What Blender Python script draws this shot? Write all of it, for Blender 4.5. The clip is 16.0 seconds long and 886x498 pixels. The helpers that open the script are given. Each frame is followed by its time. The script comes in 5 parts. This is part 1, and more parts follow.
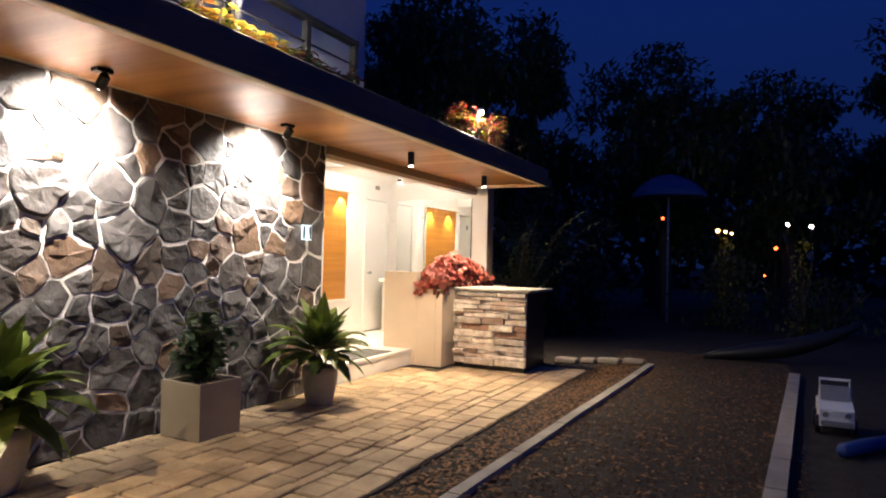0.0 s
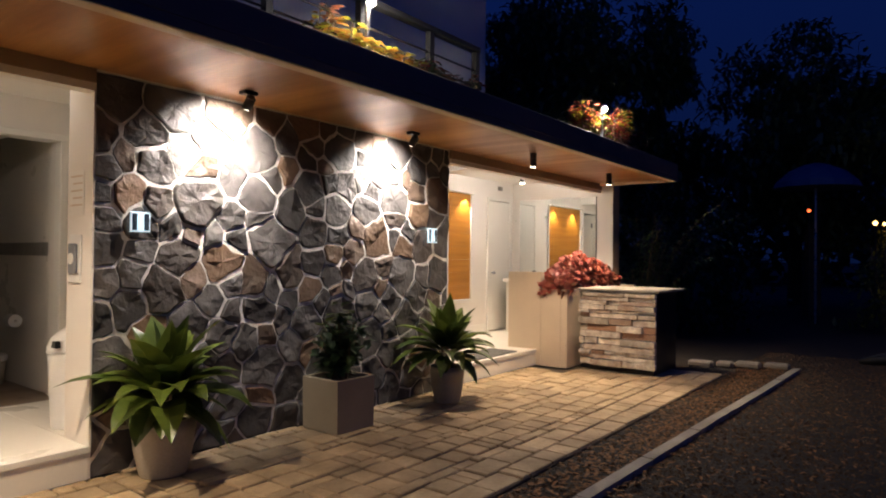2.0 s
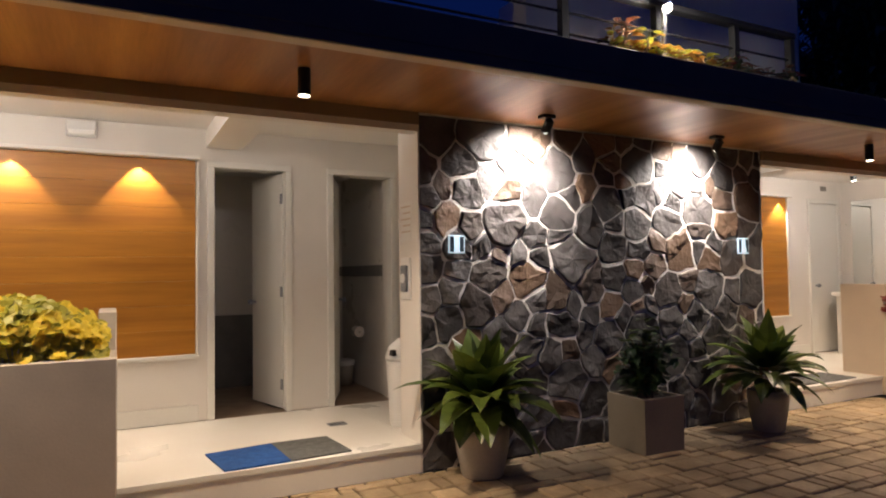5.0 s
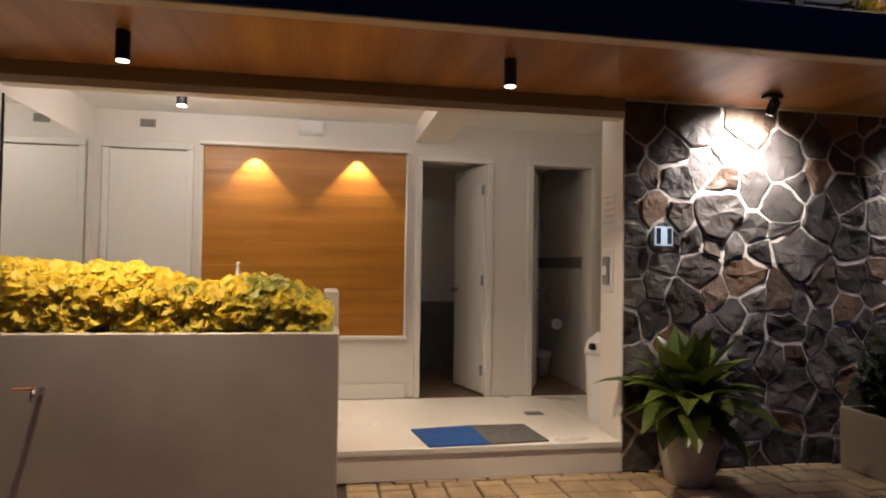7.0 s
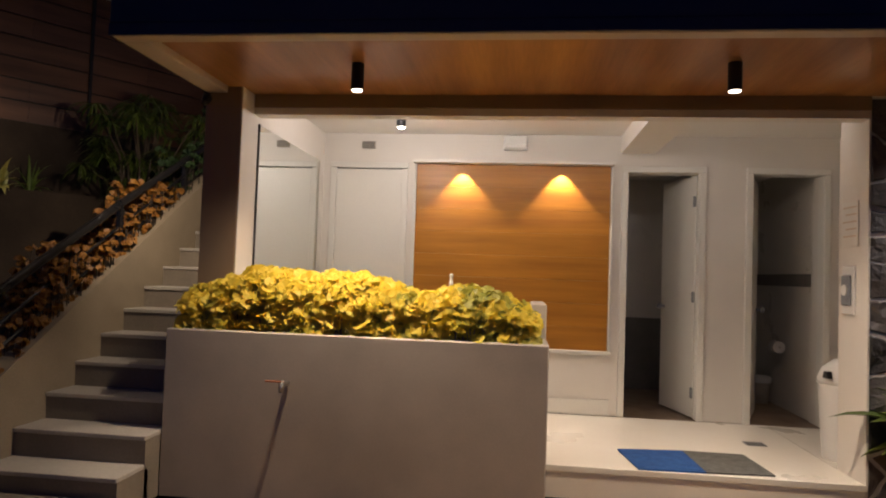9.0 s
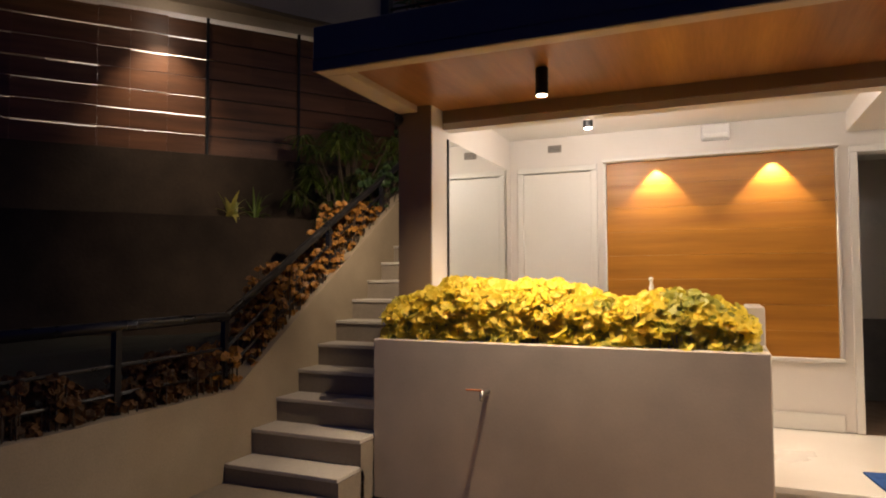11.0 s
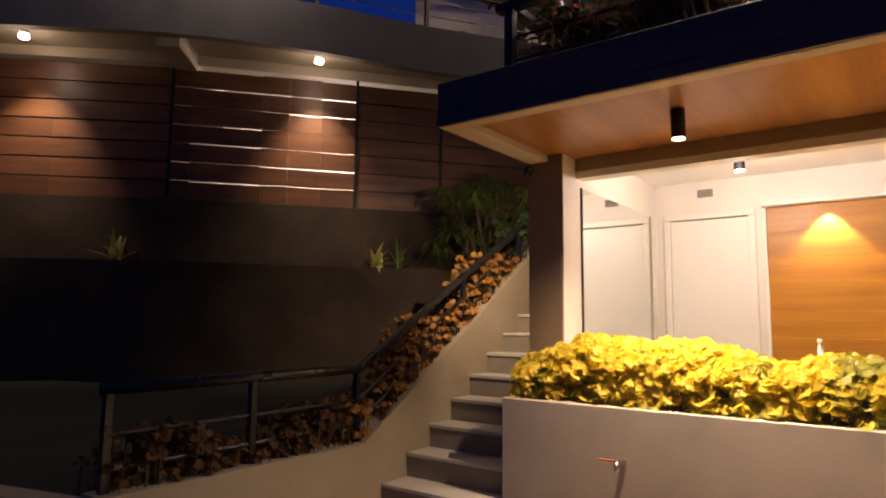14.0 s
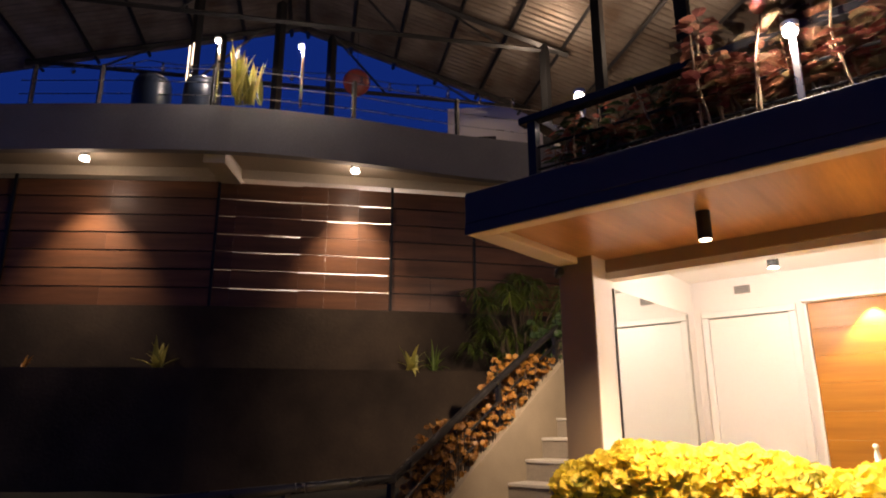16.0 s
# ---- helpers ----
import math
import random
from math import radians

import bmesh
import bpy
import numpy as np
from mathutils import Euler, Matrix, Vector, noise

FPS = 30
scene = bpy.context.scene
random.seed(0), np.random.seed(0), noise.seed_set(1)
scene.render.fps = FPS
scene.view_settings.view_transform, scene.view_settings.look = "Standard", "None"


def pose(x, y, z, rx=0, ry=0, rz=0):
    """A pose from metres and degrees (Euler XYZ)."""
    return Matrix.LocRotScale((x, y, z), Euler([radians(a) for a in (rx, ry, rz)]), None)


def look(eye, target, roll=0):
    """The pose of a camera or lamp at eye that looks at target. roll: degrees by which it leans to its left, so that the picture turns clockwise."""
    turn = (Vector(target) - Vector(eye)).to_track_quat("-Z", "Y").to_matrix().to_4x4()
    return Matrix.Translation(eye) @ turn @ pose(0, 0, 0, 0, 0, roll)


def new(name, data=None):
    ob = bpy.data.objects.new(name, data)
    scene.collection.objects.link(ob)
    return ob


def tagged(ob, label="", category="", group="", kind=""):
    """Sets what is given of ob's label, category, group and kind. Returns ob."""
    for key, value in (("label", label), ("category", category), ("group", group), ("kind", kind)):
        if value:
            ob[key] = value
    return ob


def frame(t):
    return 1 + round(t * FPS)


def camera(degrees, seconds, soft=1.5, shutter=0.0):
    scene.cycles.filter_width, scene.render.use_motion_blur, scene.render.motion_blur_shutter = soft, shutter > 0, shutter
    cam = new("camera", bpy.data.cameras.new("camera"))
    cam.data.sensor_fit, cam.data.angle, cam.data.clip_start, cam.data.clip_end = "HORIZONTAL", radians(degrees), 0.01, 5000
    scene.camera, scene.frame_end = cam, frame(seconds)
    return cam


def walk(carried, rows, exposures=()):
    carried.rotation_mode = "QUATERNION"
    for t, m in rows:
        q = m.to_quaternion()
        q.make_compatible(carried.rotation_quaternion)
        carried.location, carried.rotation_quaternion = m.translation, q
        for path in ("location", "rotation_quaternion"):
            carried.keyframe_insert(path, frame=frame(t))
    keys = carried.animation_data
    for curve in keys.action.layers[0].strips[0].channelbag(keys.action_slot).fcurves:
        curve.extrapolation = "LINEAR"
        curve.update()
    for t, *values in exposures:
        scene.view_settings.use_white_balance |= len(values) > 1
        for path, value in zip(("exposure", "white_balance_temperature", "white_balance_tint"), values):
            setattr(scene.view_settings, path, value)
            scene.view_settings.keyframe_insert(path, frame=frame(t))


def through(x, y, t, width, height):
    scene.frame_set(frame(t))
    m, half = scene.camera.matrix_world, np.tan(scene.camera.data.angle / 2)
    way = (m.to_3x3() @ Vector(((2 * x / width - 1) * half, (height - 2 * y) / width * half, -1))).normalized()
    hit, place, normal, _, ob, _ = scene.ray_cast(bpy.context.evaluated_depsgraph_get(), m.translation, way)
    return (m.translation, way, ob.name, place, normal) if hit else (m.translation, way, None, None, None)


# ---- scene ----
cam = camera(68.9, 16.0, soft=2.0)
PATH = [
    (0, (-1.751, -4.071, 1.336), (0.036, -3.175, 1.371), 1.3),
    (0.5, (-1.779, -4.065, 1.347), (-0.05, -3.061, 1.381), 0.5),
    (1, (-1.79, -4.07, 1.354), (-0.107, -2.99, 1.392), 0.5),
    (1.5, (-1.81, -4.076, 1.353), (-0.176, -2.922, 1.384), 0.4),
    (2, (-1.81, -4.096, 1.368), (-0.223, -2.879, 1.391), 0.6),
    (2.5, (-1.822, -4.103, 1.375), (-0.285, -2.822, 1.383), 0.6),
    (3, (-1.837, -4.091, 1.373), (-0.379, -2.723, 1.357), 0.4),
    (3.5, (-1.851, -4.075, 1.379), (-0.5, -2.6, 1.398), -0.3),
    (4, (-1.869, -4.064, 1.38), (-0.655, -2.475, 1.432), -0.4),
    (6.5, (-1.924, -4.091, 1.347), (-1.436, -2.153, 1.405), -0.1),
    (7, (-1.936, -4.061, 1.345), (-1.585, -2.093, 1.397), 0.9),
    (7.5, (-1.957, -4.06, 1.347), (-1.781, -2.068, 1.395), 1.1),
    (8, (-1.985, -4.075, 1.343), (-1.958, -2.075, 1.384), 1.9),
    (8.5, (-2.014, -4.081, 1.344), (-2.145, -2.086, 1.384), 2.2),
    (9, (-2.051, -4.091, 1.348), (-2.281, -2.106, 1.423), 2.0),
    (9.5, (-2.058, -4.092, 1.352), (-2.43, -2.129, 1.435), 1.9),
    (10, (-2.067, -4.112, 1.35), (-2.608, -2.188, 1.411), 1.2),
    (12.5, (-2.117, -3.888, 1.382), (-3.174, -2.194, 1.493), 1.5),
    (13, (-2.063, -3.858, 1.392), (-3.204, -2.216, 1.457), 2.4),
    (13.5, (-2.018, -3.849, 1.41), (-3.172, -2.219, 1.522), 1.2),
    (14, (-2.011, -3.869, 1.417), (-3.202, -2.278, 1.64), 0.6),
    (14.5, (-1.995, -3.884, 1.431), (-3.219, -2.327, 1.708), 0.3),
    (15, (-1.97, -3.885, 1.434), (-3.214, -2.36, 1.791), 0.4),
    (15.5, (-1.961, -3.885, 1.445), (-3.209, -2.379, 1.861), 0.5),
    (16, (-1.944, -3.885, 1.457), (-3.194, -2.411, 1.973), -0.1),
]
walk(cam, [(t, look(eye, target, roll)) for t, eye, target, roll in PATH],
     exposures=[(0.0, 1.15, 6500, 10), (0.5, 0.84, 6500, 10), (1.0, 0.52, 6500, 10), (1.5, 0.38, 6550, 12), (2.0, 0.28, 6550, 12), (4.0, 0.0, 6500, 14), (6.5, -0.28, 6450, 15), (7.0, -0.40, 6450, 16), (7.5, -0.44, 6450, 16), (9.0, -0.30, 6400, 16), (10.0, -0.18, 6450, 16), (12.5, 0.40, 7350, 20), (14.0, 0.52, 7400, 23), (16.0, 0.82, 7150, 23)])

# ---- world and light ----
world = bpy.data.worlds.new("dusk")
scene.world = world
world.use_nodes = True
wn, wl = world.node_tree.nodes, world.node_tree.links
wn.clear()
w_out, w_bg = wn.new("ShaderNodeOutputWorld"), wn.new("ShaderNodeBackground")
w_tc, w_sep, w_ramp = wn.new("ShaderNodeTexCoord"), wn.new("ShaderNodeSeparateXYZ"), wn.new("ShaderNodeValToRGB")
w_west, w_side, w_mix = wn.new("ShaderNodeValToRGB"), wn.new("ShaderNodeMapRange"), wn.new("ShaderNodeMix")
w_mix.data_type = "RGBA"
wl.new(w_tc.outputs["Generated"], w_sep.inputs[0])
wl.new(w_sep.outputs["Z"], w_ramp.inputs[0])
wl.new(w_sep.outputs["Z"], w_west.inputs[0])
wl.new(w_sep.outputs["X"], w_side.inputs["Value"])
w_side.inputs["From Min"].default_value, w_side.inputs["From Max"].default_value = 0.5, -0.5
for ramp, low, high in ((w_ramp, (0.0016, 0.0048, 0.024, 1), (0.0016, 0.0078, 0.062, 1)), (w_west, (0.0016, 0.0105, 0.066, 1), (0.0014, 0.0105, 0.092, 1))):
    ramp.color_ramp.elements[0].position, ramp.color_ramp.elements[0].color = 0.0, low
    ramp.color_ramp.elements[1].position, ramp.color_ramp.elements[1].color = 0.6, high
wl.new(w_side.outputs[0], w_mix.inputs["Factor"])
wl.new(w_ramp.outputs[0], w_mix.inputs["A"])
wl.new(w_west.outputs[0], w_mix.inputs["B"])
wl.new(w_mix.outputs["Result"], w_bg.inputs[0])
w_bg.inputs[1].default_value = 1.0
wl.new(w_bg.outputs[0], w_out.inputs[0])

WARM, NEUTRAL = (1.0, 0.81, 0.59), (1.0, 0.92, 0.84)


def spot(name, eye, target, watts, cone, color, blend=0.6, size=0.02):
    data = bpy.data.lights.new(name, "SPOT")
    data.energy, data.color, data.spot_size, data.spot_blend, data.shadow_soft_size = watts, color, radians(cone), blend, size
    ob = new(name, data)
    ob.matrix_world = look(eye, target)
    return ob


def bulb(name, at, watts, color, size=0.04):
    data = bpy.data.lights.new(name, "POINT")
    data.energy, data.color, data.shadow_soft_size = watts, color, size
    ob = new(name, data)
    ob.location = at
    return ob


XS = 3.59  # the far end of the stone wall; the second washroom mirrors the first about its middle
CANOPY_LAMPS, INNER_LAMPS = ((-2.95, -0.973), (4.214, 6.203)), (-2.911, 5.90)
for side in (0, 1):
    fx = (lambda u: u) if side == 0 else (lambda u: XS - u)
    for x in CANOPY_LAMPS[side]:
        spot("canopy_lamp", (x, -0.675, 2.318), (x, -0.675, 0), 205, 132, WARM, 1.0)
    bulb("washroom_lamp", (INNER_LAMPS[side], 0.45, 2.358), 18.5, NEUTRAL, 0.03)
    # unseen area lamp behind the header, added to brighten the ceiling
    fill_lamp = bpy.data.lights.new("ceiling_fill_lamp", "AREA")
    fill_lamp.shape, fill_lamp.size, fill_lamp.size_y, fill_lamp.energy, fill_lamp.color = "RECTANGLE", 3.0, 0.03, 10.5, NEUTRAL
    new("ceiling_fill_lamp", fill_lamp).matrix_world = look((fx(-1.8), 0.085, 2.45), (fx(-1.8), 1.0, 2.62))
    for u in ((-2.545, -1.70) if side == 0 else (-2.40, -1.62)):
        spot("niche_lamp", (fx(u), 1.425, 2.285), (fx(u), 1.45, 0), 46, 88, WARM, 0.35, 0.012)
for x in (0.86, 2.6):
    spot("wall_washer", (x, -0.33, 2.36), (x, 0, 2.08), 240, 128, NEUTRAL, 1.0)
for x, y in ((1.25, -1.1), (5.0, -1.1), (-2.372, -1.1), (-3.53, -0.76)):
    bulb("garden_lamp_light", (x, y - 0.05, 3.26 if x < -3 else 3.03), 4 if x < -3 else 30 if x < 0 else 88, NEUTRAL, 0.03)
for x, y in ((-9.04, -1.46), (-7.106, 0.674)):
    spot("soffit_lamp", (x, y, 4.13), (x - 0.44, y + 0.38, 2.6), 82, 74, WARM, 1.0)
    bulb("soffit_lamp_glow", (x, y, 4.04), 1.6, WARM, 0.04)
bulb("store_light", (-8.6, 2.4, 3.9), 85, NEUTRAL, 0.1)
for x, y, z in ((-7.79, -0.71, 5.35), (-7.2, -0.05, 5.39)):
    bulb("terrace_lamp_light", (x, y - 0.02, z), 28, NEUTRAL, 0.04)
# added fill without fixtures, to light the sheet roof and the outbuilding
for x, y, z in ((-6.2, 3.6, 6.5), (-4.2, 3.4, 6.4)):
    bulb("roof_fill_light", (x, y, z), 27, WARM, 0.06)
spot("stair_lamp_light", (-4.06, -0.235, 2.36), (-5.8, 1.7, 1.25), 92, 112, WARM, 1.0)

# ---- materials ----
def rgb(c):
    return (c[0], c[1], c[2], 1)


def mat(name, c1, c2=None, scale=3.0, rough=0.6, metal=0.0, bump=0.15, fine=60.0, rnd=0.0, stretch=None, third=None,
        spec=0.5, depth=0.01, vary=0.16):
    """Two scales of variation by place in the world; rnd: how far each object of its own differs; third: a third colour by object."""
    m = bpy.data.materials.new(name)
    m.use_nodes = True
    n, l = m.node_tree.nodes, m.node_tree.links
    bsdf = n["Principled BSDF"]
    geo = n.new("ShaderNodeNewGeometry")
    src = geo.outputs["Position"]
    if stretch:
        mp = n.new("ShaderNodeMapping")
        mp.inputs["Scale"].default_value = stretch
        l.new(src, mp.inputs[0])
        src = mp.outputs[0]
    big, small = n.new("ShaderNodeTexNoise"), n.new("ShaderNodeTexNoise")
    big.inputs["Scale"].default_value, big.inputs["Detail"].default_value = scale, 5
    small.inputs["Scale"].default_value, small.inputs["Detail"].default_value = fine, 3
    l.new(src, big.inputs["Vector"])
    l.new(src, small.inputs["Vector"])
    ramp = n.new("ShaderNodeValToRGB")
    ramp.color_ramp.elements[0].position, ramp.color_ramp.elements[1].position = 0.32, 0.68
    ramp.color_ramp.elements[0].color, ramp.color_ramp.elements[1].color = rgb(c1), rgb(c2 or [v * 0.8 for v in c1])
    l.new(big.outputs["Fac"], ramp.inputs[0])
    col = ramp.outputs[0]
    if third or rnd:
        info = n.new("ShaderNodeObjectInfo")
    if third:
        pick = n.new("ShaderNodeMix")
        pick.data_type = "RGBA"
        thr = n.new("ShaderNodeMapRange")
        thr.inputs["From Min"].default_value, thr.inputs["From Max"].default_value = 0.66, 0.94
        l.new(info.outputs["Random"], thr.inputs["Value"])
        l.new(thr.outputs[0], pick.inputs["Factor"])
        l.new(col, pick.inputs["A"])
        pick.inputs["B"].default_value = rgb(third)
        col = pick.outputs["Result"]
    hsv = n.new("ShaderNodeHueSaturation")
    val = n.new("ShaderNodeMapRange")
    val.inputs["To Min"].default_value, val.inputs["To Max"].default_value = 1 - vary, 1 + vary
    l.new(small.outputs["Fac"], val.inputs["Value"])
    vout = val.outputs[0]
    if rnd:
        rr = n.new("ShaderNodeMapRange")
        rr.inputs["To Min"].default_value, rr.inputs["To Max"].default_value = 1 - rnd, 1 + rnd
        mul = n.new("ShaderNodeMath")
        mul.operation = "MULTIPLY"
        wob = n.new("ShaderNodeMath")
        wob.operation, wob.inputs[1].default_value = "MULTIPLY", 7.31
        frac = n.new("ShaderNodeMath")
        frac.operation = "FRACT"
        l.new(info.outputs["Random"], wob.inputs[0])
        l.new(wob.outputs[0], frac.inputs[0])
        l.new(frac.outputs[0], rr.inputs["Value"])
        l.new(vout, mul.inputs[0])
        l.new(rr.outputs[0], mul.inputs[1])
        vout = mul.outputs[0]
    l.new(vout, hsv.inputs["Value"])
    l.new(col, hsv.inputs["Color"])
    l.new(hsv.outputs[0], bsdf.inputs["Base Color"])
    rv = n.new("ShaderNodeMapRange")
    rv.inputs["To Min"].default_value, rv.inputs["To Max"].default_value = max(rough - 0.12, 0.03), min(rough + 0.12, 1)
    l.new(big.outputs["Fac"], rv.inputs["Value"])
    l.new(rv.outputs[0], bsdf.inputs["Roughness"])
    bsdf.inputs["Metallic"].default_value = metal
    bsdf.inputs["Specular IOR Level"].default_value = spec
    if bump:
        bp = n.new("ShaderNodeBump")
        bp.inputs["Strength"].default_value, bp.inputs["Distance"].default_value = bump, depth
        l.new(small.outputs["Fac"], bp.inputs["Height"])
        l.new(bp.outputs[0], bsdf.inputs["Normal"])
    return m


def leafy(name, c1, c2, rough=0.45, through=0.25, scale=14.0):
    """Leaves: each island its own tint, a little light comes through."""
    m = bpy.data.materials.new(name)
    m.use_nodes = True
    n, l = m.node_tree.nodes, m.node_tree.links
    bsdf = n["Principled BSDF"]
    geo = n.new("ShaderNodeNewGeometry")
    noi = n.new("ShaderNodeTexNoise")
    noi.inputs["Scale"].default_value = scale
    l.new(geo.outputs["Position"], noi.inputs["Vector"])
    add = n.new("ShaderNodeMath")
    add.operation = "ADD"
    half = n.new("ShaderNodeMath")
    half.operation, half.inputs[1].default_value = "MULTIPLY", 0.5
    l.new(geo.outputs["Random Per Island"], add.inputs[0])
    l.new(noi.outputs["Fac"], add.inputs[1])
    l.new(add.outputs[0], half.inputs[0])
    ramp = n.new("ShaderNodeValToRGB")
    ramp.color_ramp.elements[0].position, ramp.color_ramp.elements[1].position = 0.2, 0.8
    ramp.color_ramp.elements[0].color, ramp.color_ramp.elements[1].color = rgb(c1), rgb(c2)
    l.new(half.outputs[0], ramp.inputs[0])
    l.new(ramp.outputs[0], bsdf.inputs["Base Color"])
    bsdf.inputs["Roughness"].default_value = rough
    tr = n.new("ShaderNodeBsdfTranslucent")
    l.new(ramp.outputs[0], tr.inputs["Color"])
    mix = n.new("ShaderNodeMixShader")
    mix.inputs[0].default_value = through
    l.new(bsdf.outputs[0], mix.inputs[1])
    l.new(tr.outputs[0], mix.inputs[2])
    l.new(mix.outputs[0], n["Material Output"].inputs["Surface"])
    return m


def glow(name, color, strength):
    m = bpy.data.materials.new(name)
    m.use_nodes = True
    b = m.node_tree.nodes["Principled BSDF"]
    b.inputs["Base Color"].default_value = rgb(color)
    b.inputs["Emission Color"].default_value = rgb(color)
    b.inputs["Emission Strength"].default_value = strength
    return m


M_WALL = mat("white_wall_paint", (0.74, 0.70, 0.64), (0.68, 0.64, 0.58), 1.2, 0.55, bump=0.05, fine=120, vary=0.03)
M_CEIL = mat("ceiling_paint", (0.80, 0.78, 0.74), (0.76, 0.74, 0.70), 1.0, 0.7, bump=0.03, vary=0.03)
M_BEIGE = mat("beige_render", (0.36, 0.295, 0.205), (0.28, 0.23, 0.16), 2.0, 0.8, bump=0.12, fine=90)
M_GREY = mat("grey_render", (0.52, 0.465, 0.40), (0.38, 0.34, 0.295), 1.6, 0.62, bump=0.08, fine=70, vary=0.05)
M_COLUMN = mat("brown_column_paint", (0.30, 0.215, 0.14), (0.26, 0.185, 0.12), 2.0, 0.5, bump=0.04, vary=0.03)
M_TRIM = mat("canopy_trim_paint", (0.62, 0.50, 0.37), (0.55, 0.44, 0.33), 2.0, 0.6, bump=0.04, vary=0.03)
M_FASCIA = mat("navy_fascia_paint", (0.10, 0.092, 0.085), (0.085, 0.078, 0.073), 1.5, 0.6, bump=0.05, vary=0.03)
M_SOFFIT = mat("soffit_wood", (0.46, 0.205, 0.055), (0.27, 0.105, 0.028), 1.0, 0.34, bump=0.04, fine=14, stretch=(5.5, 0.40, 5), vary=0.22)
M_PANEL = mat("niche_wood", (0.46, 0.195, 0.022), (0.33, 0.125, 0.012), 1.0, 0.4, bump=0.05, fine=9, rnd=0.04, stretch=(0.7, 6, 14))
M_FENCE = mat("fence_wood", (0.18, 0.078, 0.036), (0.10, 0.042, 0.02), 1.0, 0.42, bump=0.1, fine=9, rnd=0.2, stretch=(1.2, 1.2, 12))
M_STONE = mat("basalt_stone", (0.110, 0.100, 0.094), (0.041, 0.036, 0.034), 6.0, 0.58, bump=0.75, fine=24, rnd=0.42, third=(0.15, 0.092, 0.056), depth=0.014, vary=0.26)
M_MORTAR = mat("pale_mortar", (0.74, 0.70, 0.64), (0.48, 0.45, 0.41), 9.0, 0.85, bump=0.35, fine=50)
M_PAVER = mat("sandy_paver", (0.46, 0.335, 0.19), (0.25, 0.175, 0.095), 3.2, 0.75, bump=0.5, fine=38, rnd=0.2, vary=0.24)
M_JOINT = mat("paver_joint", (0.10, 0.072, 0.045), (0.06, 0.043, 0.027), 4.0, 0.95, bump=0.4)
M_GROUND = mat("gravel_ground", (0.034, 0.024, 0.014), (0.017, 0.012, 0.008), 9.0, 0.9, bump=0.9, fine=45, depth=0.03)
M_GRAVEL = mat("gravel_chips", (0.13, 0.074, 0.03), (0.035, 0.022, 0.011), 30.0, 0.85, bump=0.3)
M_SOIL = mat("dark_soil", (0.05, 0.035, 0.024), (0.03, 0.021, 0.015), 8.0, 0.95, bump=0.8, fine=50)
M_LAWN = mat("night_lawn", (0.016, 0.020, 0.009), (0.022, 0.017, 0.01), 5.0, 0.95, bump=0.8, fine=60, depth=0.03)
M_KERB = mat("concrete_kerb", (0.38, 0.34, 0.28), (0.26, 0.23, 0.19), 3.0, 0.8, bump=0.3, rnd=0.08)
# darkened below its own tone to give the risers their shade
M_STEP = mat("darkened_step_render", (0.26, 0.22, 0.17), (0.20, 0.17, 0.13), 2.5, 0.7, bump=0.15)
M_TREAD = mat("tread_tile", (0.50, 0.47, 0.41), (0.42, 0.39, 0.34), 2.5, 0.55, bump=0.1)
M_FLOOR = mat("pale_floor_tile", (0.80, 0.77, 0.70), (0.74, 0.70, 0.63), 1.5, 0.3, bump=0.03, vary=0.03)
M_TILE = mat("washroom_tile", (0.76, 0.72, 0.65), (0.70, 0.66, 0.60), 2.0, 0.3, bump=0.03, vary=0.03)
M_BAND = mat("grey_tile_band", (0.20, 0.19, 0.17), (0.16, 0.15, 0.14), 8.0, 0.4)
M_CUBFLOOR = mat("brown_floor_tile", (0.24, 0.17, 0.115), (0.18, 0.125, 0.085), 6.0, 0.35, bump=0.04)
M_DOOR = mat("white_door_paint", (0.74, 0.72, 0.66), (0.70, 0.68, 0.62), 1.0, 0.4, bump=0.03, vary=0.03)
M_BLACK = mat("black_metal", (0.014, 0.014, 0.015), (0.02, 0.02, 0.021), 5.0, 0.4, metal=0.3, bump=0.05)
M_RAIL = mat("railing_paint", (0.010, 0.010, 0.011), (0.014, 0.013, 0.013), 5.0, 0.3, bump=0.03, spec=0.5)
M_STEEL = mat("brushed_steel", (0.55, 0.53, 0.50), (0.45, 0.44, 0.42), 8.0, 0.3, metal=1.0, bump=0.03)
M_WHITE = mat("white_plastic", (0.78, 0.77, 0.74), (0.72, 0.71, 0.68), 4.0, 0.35, bump=0.02, vary=0.03)
M_GREYP = mat("grey_plastic", (0.22, 0.23, 0.25), (0.18, 0.19, 0.2), 4.0, 0.4, bump=0.02)
M_SIGN = mat("sign_ink", (0.03, 0.055, 0.08), None, 4.0, 0.4, bump=0, vary=0.03)
M_MATB = mat("blue_mat", (0.012, 0.085, 0.30), (0.010, 0.06, 0.22), 20.0, 0.9, bump=0.7, fine=160)
M_MATG = mat("grey_mat", (0.13, 0.13, 0.12), (0.09, 0.09, 0.085), 20.0, 0.9, bump=0.7, fine=160)
M_POT = mat("pale_clay_pot", (0.42, 0.37, 0.29), (0.34, 0.30, 0.24), 4.0, 0.6, bump=0.15)
M_SLAT = mat("split_stone_slab", (0.72, 0.66, 0.57), (0.40, 0.32, 0.25), 9.0, 0.85, bump=0.9, fine=32, rnd=0.28, third=(0.30, 0.17, 0.11), depth=0.022, vary=0.3)
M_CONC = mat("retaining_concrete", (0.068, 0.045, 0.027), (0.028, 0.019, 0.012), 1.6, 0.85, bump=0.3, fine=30)
